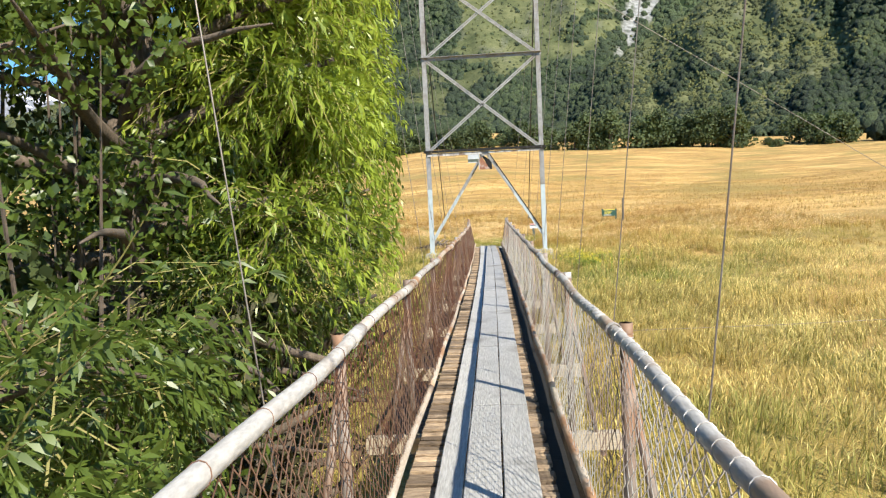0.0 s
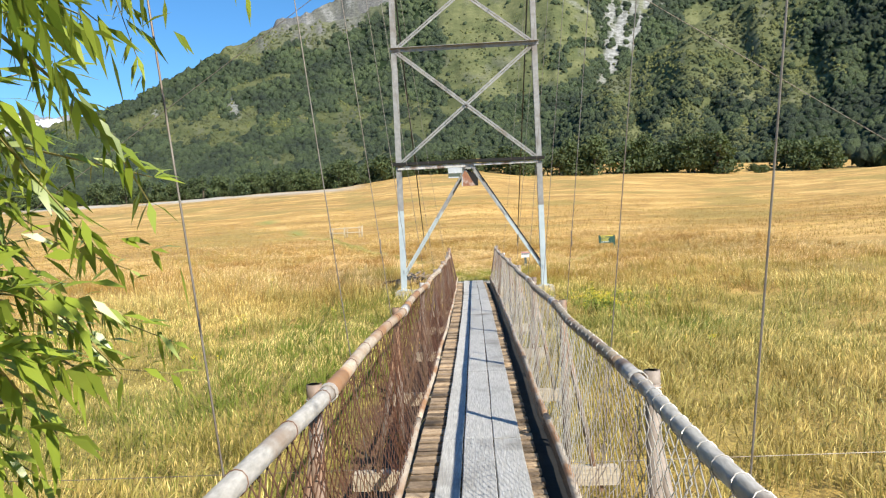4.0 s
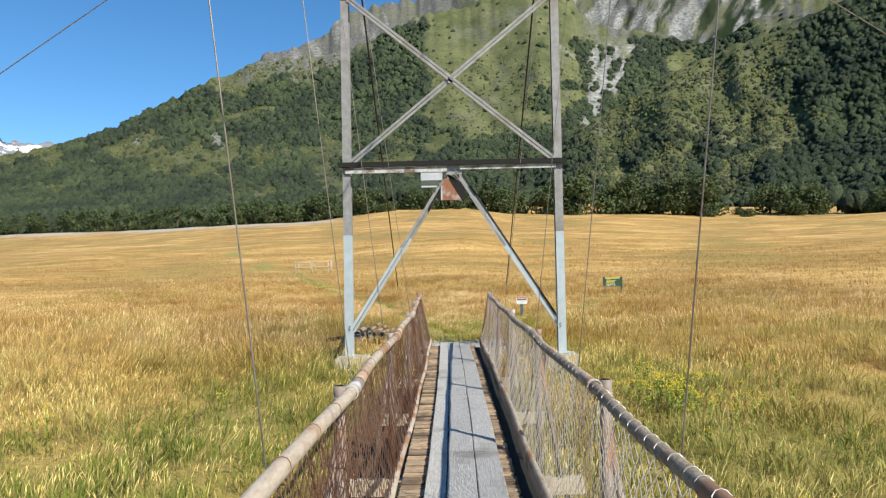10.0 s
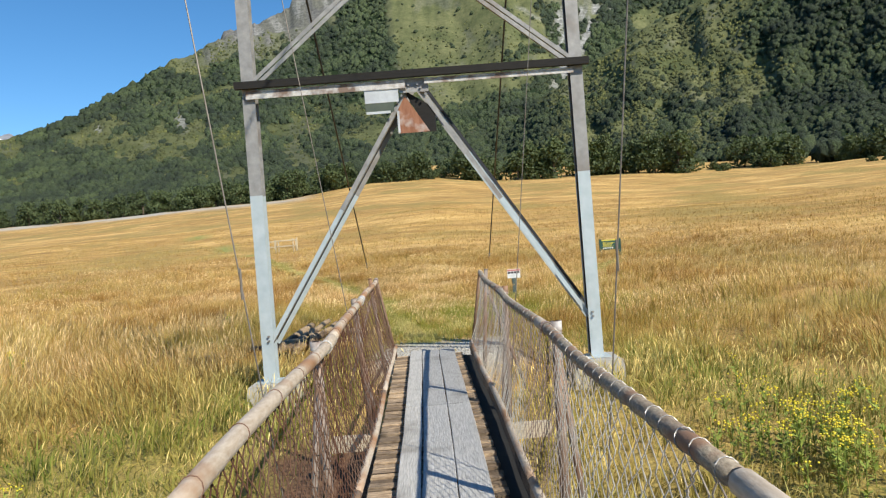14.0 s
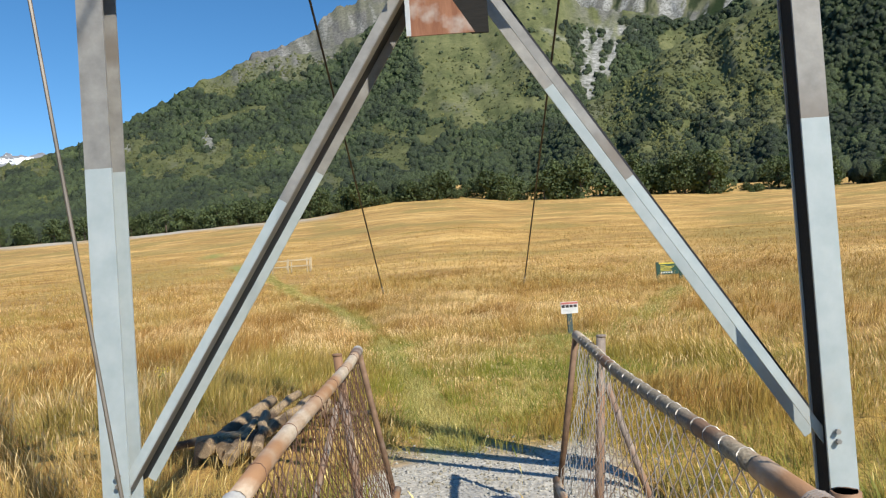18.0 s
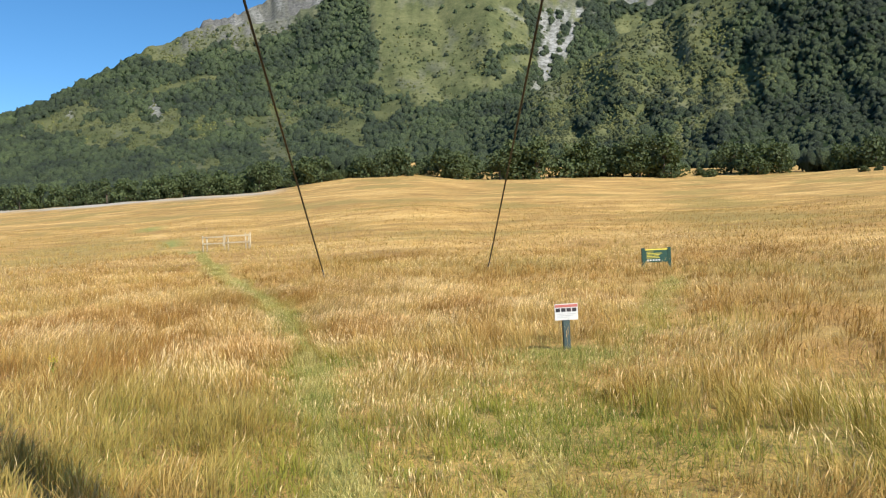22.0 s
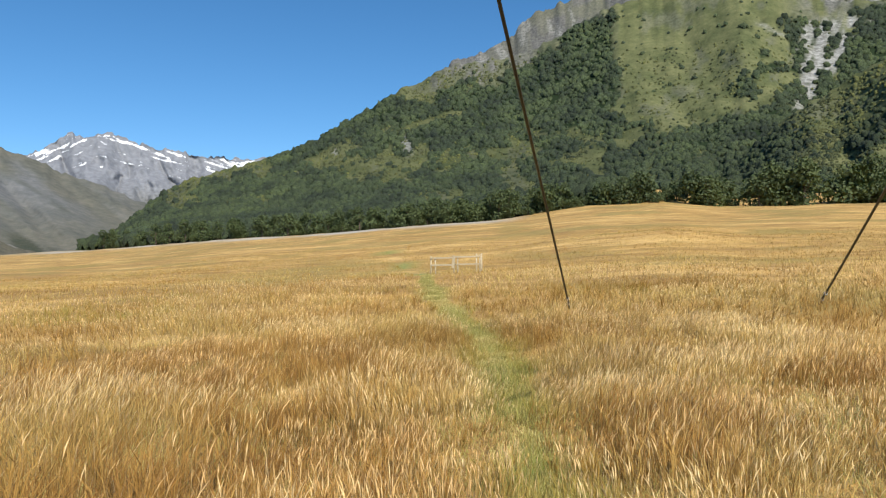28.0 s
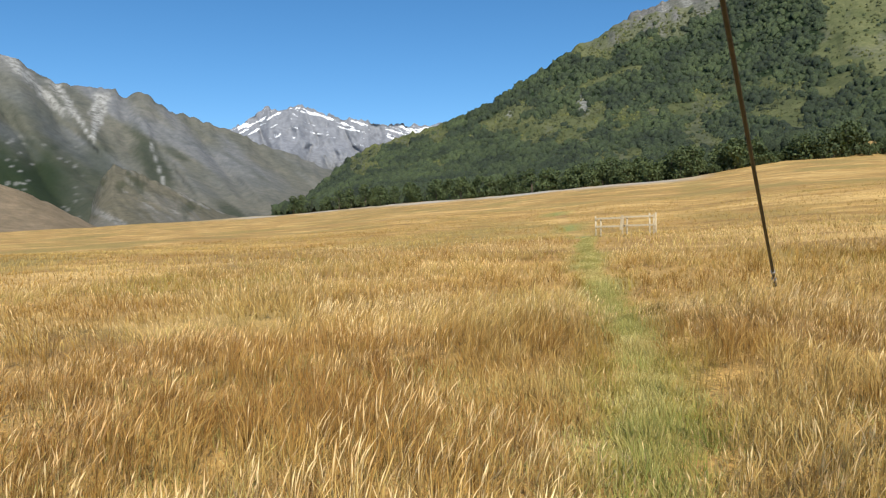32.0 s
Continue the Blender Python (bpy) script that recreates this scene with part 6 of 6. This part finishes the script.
def blades(name, label, x, y, tall, wide, seed, damp, mat, lean=0.55, wind=0.22, tone=None, fan=None, shape="blade"):
    """Bent blades: a narrow foot, a bend at the middle and a tip. fan leans each one out of its tuft."""
    q = np.random.default_rng(seed)
    n = len(x)
    z = height(x, y)
    a, la = q.uniform(0, 2 * np.pi, n), q.uniform(0, 2 * np.pi, n)
    gust = 0.3 + 1.4 * fbm(x * 0.35, y * 0.35, 3, 77)
    swirl = 0.4 + 9.0 * (fbm(x * 0.25 + 7, y * 0.25, 3, 79) - 0.5)
    k = lean * q.random(n) ** 0.8
    lx = (np.cos(la) * k + np.cos(swirl) * wind * gust) * tall
    ly = (np.sin(la) * k + np.sin(swirl) * wind * gust) * tall
    if fan is not None:
        lx, ly = lx + fan[0], ly + fan[1]
    over = np.hypot(lx, ly) / tall
    cx, cy = np.cos(a) * wide / 2, np.sin(a) * wide / 2
    tone = q.random(n) if tone is None else tone
    top = z + tall * np.maximum(0.35, 1 - 0.28 * over**2)
    if shape == "head":
        neck, m2 = z + (top - z) * 0.72, z + (top - z) * 0.87
        at = lambda f, zz, s=0.0: np.stack([x + lx * f + cx * s, y + ly * f + cy * s, zz], -1)
        v = np.stack([at(0, z - 0.03), at(0.52, neck, 0.22), at(0.52, neck, -0.22), at(0.72, m2, 1), at(0.72, m2, -1), at(1, top)], 1)
        tri, h = np.array([(0, 1, 2), (1, 3, 4), (3, 5, 4)]), [0.1, 0.8, 0.8, 1.0, 1.0, 1.0]
    elif shape == "spike":
        v = np.stack([np.stack([x - cx, y - cy, z - 0.03], -1), np.stack([x + cx, y + cy, z - 0.03], -1), np.stack([x + lx, y + ly, top], -1)], 1)
        tri, h = np.array([(0, 1, 2)]), [0.1, 0.1, 1.0]
    else:
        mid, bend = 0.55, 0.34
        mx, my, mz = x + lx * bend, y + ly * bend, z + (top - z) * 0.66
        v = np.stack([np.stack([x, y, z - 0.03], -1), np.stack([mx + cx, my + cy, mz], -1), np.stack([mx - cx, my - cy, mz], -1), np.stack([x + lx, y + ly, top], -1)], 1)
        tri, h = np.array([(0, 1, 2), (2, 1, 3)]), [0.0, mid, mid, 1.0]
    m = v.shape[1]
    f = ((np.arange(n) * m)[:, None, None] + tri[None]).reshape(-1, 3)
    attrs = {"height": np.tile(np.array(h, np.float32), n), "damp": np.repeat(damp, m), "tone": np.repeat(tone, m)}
    return tagged(raw(name, v.reshape(-1, 3), f, mat, None, False, attrs), label, "grass", kind="stuff")


def spread(n, x0, x1, y0, y1, seed, keep):
    q = np.random.default_rng(seed)
    x, y = q.uniform(x0, x1, n), q.uniform(y0, y1, n)
    ok = q.random(n) < keep(x, y)
    return x[ok], y[ok]


def drift(x, y):
    """Pale and russet drifts across the meadow, 0 russet to 1 pale."""
    d = step(0.36, 0.64, 0.6 * fbm(x * 0.28 + 9, y * 0.28, 3, 52) + 0.4 * fbm(x * 0.9, y * 0.9, 3, 53))
    far = step(7, 13, y)
    d = d + far * (3.4 * (fbm(x * 0.24 + 4, y * 0.34, 4, 54) - 0.5) + 0.06)
    return np.clip(d + 0.6 * spots(x, y, PALE) - 0.75 * spots(x, y, RUSSET), 0, 1)


def tufts(n, each, size, x0, x1, y0, y1, seed, keep):
    """Blades gathered in tufts: their feet, how they fan out, and a tone shared by each tuft."""
    q = np.random.default_rng(seed)
    cx, cy = spread(n, x0, x1, y0, y1, seed + 1, keep)
    count = len(cx) * each
    ox, oy = q.normal(0, 1, count), q.normal(0, 1, count)
    r = np.repeat(size * q.uniform(0.5, 1.5, len(cx)), each)
    tall = np.repeat(q.uniform(0.65, 1.3, len(cx)), each) * q.uniform(0.55, 1.15, count)
    tone = np.clip(np.repeat(0.44 * q.random(len(cx)) + 0.70 * drift(cx, cy) - 0.06, each) + q.normal(0, 0.09, count), 0, 1)
    x, y = np.repeat(cx, each) + ox * r, np.repeat(cy, each) + oy * r
    ok = open_ground(x, y) > q.random(count) * 0.6
    return x[ok], y[ok], (ox * r * 0.9)[ok], (oy * r * 0.9)[ok], tall[ok], tone[ok]


def green_field(x, y):
    """Where the grass still holds green: near the bridge's end, along the trails, in patches."""
    d = damp_mask(x, y) * np.where(y > 0, 0.4, np.where(x > 0, 0.45, 0.8)) + 0.34 * trodden(x, y)
    d = d + 0.42 * step(14, 7, y + 5 * (fbm(x * 0.4, y * 0.4, 3, 48) - 0.5)) * step(-6, 1, y) * step(0.36, 0.54, fbm(x * 0.45, y * 0.45, 3, 49)) * (0.25 + 0.75 * step(6.5, 3.0, np.abs(x - 0.5)))
    d = d + 0.46 * step(0.75, 0.15, np.minimum(off_line(x, y, TRAIL), off_line(x, y, TRAIL_2)) + 0.8 * (fbm(x, y, 3, 45) - 0.5)) * step(60, 20, y)
    return np.clip(d * (1 - 0.8 * spots(x, y, RUSSET)) * (1 - 0.6 * spots(x, y, PALE)) + np.where(y > 0, 0.32, np.where(x > 0, 0.45, 0.75)) * spots(x, y, GREEN_SPOTS), 0, 1)


def open_ground(x, y):
    """1 where tall grass stands: off the trails, the gravel, the footings and the deck."""
    k = (1 - trail_mask(x, y)) * (1 - gravel_mask(x, y))
    k = np.where((np.abs(x) < 1.0) & (y < 0.6), 0.15, k) * (1 - 0.85 * brown_strip_mask(x, y))
    k = np.where((np.abs(np.abs(x) - 2.2) < 0.42) & (np.abs(y - 0.06) < 0.42), 0, k)
    k = np.where(np.hypot((x + 2.0) / 1.1, (y - 3.0) / 1.3) < 0.9, 0.25, k)
    return np.clip(k, 0, 1)


SHORT = [(2.0, 10.2, 1.9), (-1.7, 11.0, 1.3), (-2.6, 15.5, 0.9)]


def tall_of(x, y):
    return (0.12 + 0.22 * fbm(x * 0.5, y * 0.5, 3, 50) + 0.20 * step(0.35, 0.65, fbm(x * 0.9 + 5, y * 0.9, 3, 58))) * (1 - 0.5 * trodden(x, y)) * (1 - 0.5 * spots(x, y, SHORT)) * (1 - 0.45 * step(0.95, 0.35, np.minimum(off_line(x, y, TRAIL), off_line(x, y, TRAIL_2)))) + 0.14 * step(-2.7, -3.7, x) * step(-3.0, -1.0, y) * step(13, 10, y)


WALK = [(0, 0), (0, 3.0), (-0.3, 5), (-1.3, 8.5), (-2.2, 14), (-3.8, 20)]
near = lambda x, y: off_line(x, y, WALK)
q = np.random.default_rng(90)
near_keep = lambda x, y: open_ground(x, y) * np.clip(1.35 - near(x, y) / 6.0, 0, 1)
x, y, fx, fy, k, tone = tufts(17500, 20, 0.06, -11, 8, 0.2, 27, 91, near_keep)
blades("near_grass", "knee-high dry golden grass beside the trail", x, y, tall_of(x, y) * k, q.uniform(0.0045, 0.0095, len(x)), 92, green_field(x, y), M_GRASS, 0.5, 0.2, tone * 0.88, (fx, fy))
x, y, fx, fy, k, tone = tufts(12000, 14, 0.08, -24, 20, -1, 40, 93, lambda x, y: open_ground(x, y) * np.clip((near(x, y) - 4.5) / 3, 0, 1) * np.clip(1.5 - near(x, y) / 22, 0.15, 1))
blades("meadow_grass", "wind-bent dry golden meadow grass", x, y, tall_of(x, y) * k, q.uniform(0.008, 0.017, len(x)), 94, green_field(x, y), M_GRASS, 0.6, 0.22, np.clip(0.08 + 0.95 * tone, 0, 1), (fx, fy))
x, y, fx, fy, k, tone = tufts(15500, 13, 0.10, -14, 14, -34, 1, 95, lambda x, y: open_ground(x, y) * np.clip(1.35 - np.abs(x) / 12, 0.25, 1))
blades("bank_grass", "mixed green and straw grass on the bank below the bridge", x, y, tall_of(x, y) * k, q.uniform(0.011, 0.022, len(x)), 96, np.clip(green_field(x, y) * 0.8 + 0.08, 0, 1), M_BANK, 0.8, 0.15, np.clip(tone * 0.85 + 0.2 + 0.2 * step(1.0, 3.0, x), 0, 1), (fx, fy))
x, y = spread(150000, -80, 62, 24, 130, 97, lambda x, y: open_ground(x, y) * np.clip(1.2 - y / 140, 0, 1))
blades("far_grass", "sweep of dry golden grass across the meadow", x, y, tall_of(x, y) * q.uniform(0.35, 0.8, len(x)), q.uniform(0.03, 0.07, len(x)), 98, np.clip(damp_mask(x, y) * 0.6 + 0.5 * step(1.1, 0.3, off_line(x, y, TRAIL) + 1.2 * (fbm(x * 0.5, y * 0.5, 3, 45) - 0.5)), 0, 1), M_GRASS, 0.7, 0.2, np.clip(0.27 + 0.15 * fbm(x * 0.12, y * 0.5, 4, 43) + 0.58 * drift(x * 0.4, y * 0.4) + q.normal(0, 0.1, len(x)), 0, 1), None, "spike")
# short olive grass filling the foot of the meadow
x, y, fx, fy, k, tone = tufts(9000, 16, 0.10, -9, 7, 0.4, 21, 191, near_keep)
blades("under_grass", "short olive and straw grass at the foot of the meadow", x, y, 0.05 + 0.12 * k, q.uniform(0.007, 0.013, len(x)), 192, np.clip(green_field(x, y) + 0.25, 0, 1), M_LAWN, 1.0, 0.0, np.clip(tone * 0.8 + 0.12, 0, 1), (fx, fy), "spike")
# short green grass on the trails
def along(line, n, wide, seed):
    g = np.random.default_rng(seed)
    p = np.array(line)
    run = np.concatenate([[0], np.cumsum(np.hypot(*np.diff(p, axis=0).T))])
    t = g.random(n) ** 1.3 * run[-1]
    return np.interp(t, run, p[:, 0]) + g.normal(0, wide, n), np.interp(t, run, p[:, 1]) + g.normal(0, wide, n)


g3 = np.random.default_rng(97)
(x, y), (x2, y2) = along(TRAIL[:10], 6600, 0.17, 99), along(TRAIL_2, 1900, 0.28, 98)
x4, y4 = along(TRAIL[:10], 7000, 0.15, 96)
x, y = np.concatenate([x, x4[y4 > 9]]), np.concatenate([y, y4[y4 > 9]])
x3, y3 = 2.2 + g3.normal(0, 0.6, 1100), 11.8 + g3.normal(0, 0.55, 1100)
cx, cy = np.concatenate([x, x2, x3]), np.concatenate([y, y2, y3])
ok = (gravel_mask(cx, cy) < 0.4) & (cy > 0.7)
cx, cy = cx[ok], cy[ok]
each = 9
lush = np.clip(0.62 * step(0.40, 0.56, fbm(cx * 0.9, cy * 0.9, 3, 42)) + step(1.5, 0.7, np.hypot(cx - 2.2, (cy - 11.8) * 0.9)), 0, 1)
lush = np.clip(lush + 0.15 + 0.3 * step(6, 8, cy) * step(22, 16, cy), 0, 1) * np.where(g3.random(len(cx)) < 0.4, 0.0, g3.uniform(0.3, 0.9, len(cx)))
ox, oy = g3.normal(0, 0.05, len(cx) * each), g3.normal(0, 0.05, len(cx) * each)
x, y = np.repeat(cx, each) + ox, np.repeat(cy, each) + oy
mown = 1 - 0.3 * step(1.6, 0.9, np.hypot((cx - 2.1) * 0.8, cy - 12.1))
tall = np.repeat(g3.uniform(0.05, 0.17, len(cx)) * (0.7 + 0.6 * lush) * mown, each) * g3.uniform(0.6, 1.2, len(x))
tone = np.clip(np.repeat(g3.random(len(cx)), each) + g3.normal(0, 0.15, len(x)), 0, 1)
blades("trail_grass", "short trodden green grass along the trails", x, y, tall, g3.uniform(0.007, 0.014, len(x)), 100, np.repeat(lush, each), M_LAWN, 0.9, 0.0, tone, (ox, oy), "spike")
# pale seed heads standing over the grass, thick in patches
heads = lambda x, y: open_ground(x, y) * (0.10 + 0.90 * step(0.44, 0.60, fbm(x * 0.4, y * 0.4, 4, 104))) * (1 - 0.75 * green_field(x, y))
x, y = spread(120000, -10, 7, 0.8, 26, 101, lambda x, y: heads(x, y) * np.clip(1.2 - near(x, y) / 8, 0, 1))
q2 = np.random.default_rng(102)
xb, yb = spread(120000, -13, 13, -32, 1, 105, lambda x, y: open_ground(x, y) * (0.35 + 0.65 * step(0.40, 0.58, fbm(x * 0.5, y * 0.5, 4, 108))))
xc, yc = spread(60000, -26, 22, 2, 45, 107, lambda x, y: heads(x, y) * np.clip((near(x, y) - 4) / 4, 0, 1))
x, y = np.concatenate([x, xc]), np.concatenate([y, yc])
far = np.clip(near(x, y) / 7.0, 0, 2.2)
blades("seed_stalks", "pale feathery seed heads above the grass", x, y, tall_of(x, y) * q2.uniform(0.7, 1.3, len(x)) + 0.07, q2.uniform(0.0045, 0.009, len(x)) * (1 + 0.5 * far), 103, np.zeros(len(x)), M_SEED, 0.34, 0.2, np.clip(0.22 + 0.45 * drift(x, y) + 0.5 * q2.random(len(x)), 0, 1), None, "head")
x, y = xb, yb
blades("bank_seed_stalks", "straw seed heads among the bank's green grass", x, y, tall_of(x, y) * q2.uniform(0.7, 1.3, len(x)) + 0.05, q2.uniform(0.007, 0.014, len(x)), 113, np.zeros(len(x)), M_BANK, 0.4, 0.18, np.clip(0.25 + 0.3 * drift(x, y) + 0.45 * q2.random(len(x)), 0, 1), None, "head")

M_FLOWER = worn("yellow_petals", (0.75, 0.58, 0.03), (0.85, 0.70, 0.06), (0.7, 0.5, 0.02), 20, 0.7)
M_STALK = worn("green_stalk", (0.20, 0.27, 0.035), (0.34, 0.39, 0.07), (0.14, 0.18, 0.04), 12, 0.8)


def ragwort(x, y, n, spread_m, seed):
    rr = random.Random(seed)
    z = float(height(x, y))
    ob = thing("ragwort", x, y, z, 0, label="clump of yellow flowering ragwort in the grass", category="wildflower", group="yellow wildflowers")
    stalk, petals, leaf = Shape(), Shape(), Shape()
    for _ in range(n):
        px, py = rr.gauss(0, spread_m), rr.gauss(0, spread_m)
        h = rr.uniform(0.38, 0.62)
        dz = float(height(x + px, y + py)) - z
        top = Vector((px + rr.uniform(-0.06, 0.06), py + rr.uniform(-0.06, 0.06), h + dz))
        stalk.tube([(px, py, dz - 0.02), top], 0.004, 4, False)
        for q in range(22):
            c = Vector((px, py, dz)).lerp(top, rr.uniform(0.1, 0.9))
            out = Vector((rr.uniform(-1, 1), rr.uniform(-1, 1), rr.uniform(0.1, 0.7))).normalized() * rr.uniform(0.05, 0.11)
            wide_v = out.cross(Vector((0, 0, 1))).normalized() * 0.014
            b0 = len(leaf.v)
            leaf.v += [c, c + out * 0.5 + wide_v, c + out, c + out * 0.5 - wide_v]
            leaf.f += [(b0, b0 + 1, b0 + 2), (b0, b0 + 2, b0 + 3)]
        for _ in range(7):
            c = top + Vector((rr.uniform(-0.07, 0.07), rr.uniform(-0.07, 0.07), rr.uniform(-0.05, 0.03)))
            petals.tube([c, c + Vector((0, 0, 0.008)), c + Vector((0, 0, 0.014))], [0.007, 0.0115, 0.004], 5)
    stalk.make("stem_work", M_STALK, ob)["kind"] = "stuff"
    leaf.make("leafage", M_STALK, ob)["kind"] = "stuff"
    petals.make("blossom", M_FLOWER, ob)["kind"] = "stuff"


for k, (x, y, n, sp) in enumerate(((3.4, -3.1, 34, 0.42), (3.5, -3.7, 34, 0.42), (3.9, -4.6, 20, 0.45), (4.6, -2.4, 10, 0.5), (-6.0, -5.0, 4, 0.15), (-7.4, 2.7, 3, 0.1), (-5.6, 11.6, 2, 0.06), (-4.6, 6.6, 2, 0.06), (-5.2, -9.5, 3, 0.15), (4.2, -8.5, 4, 0.3), (-3.8, -3.4, 2, 0.1))):
    ragwort(x, y, n, sp, 300 + k)
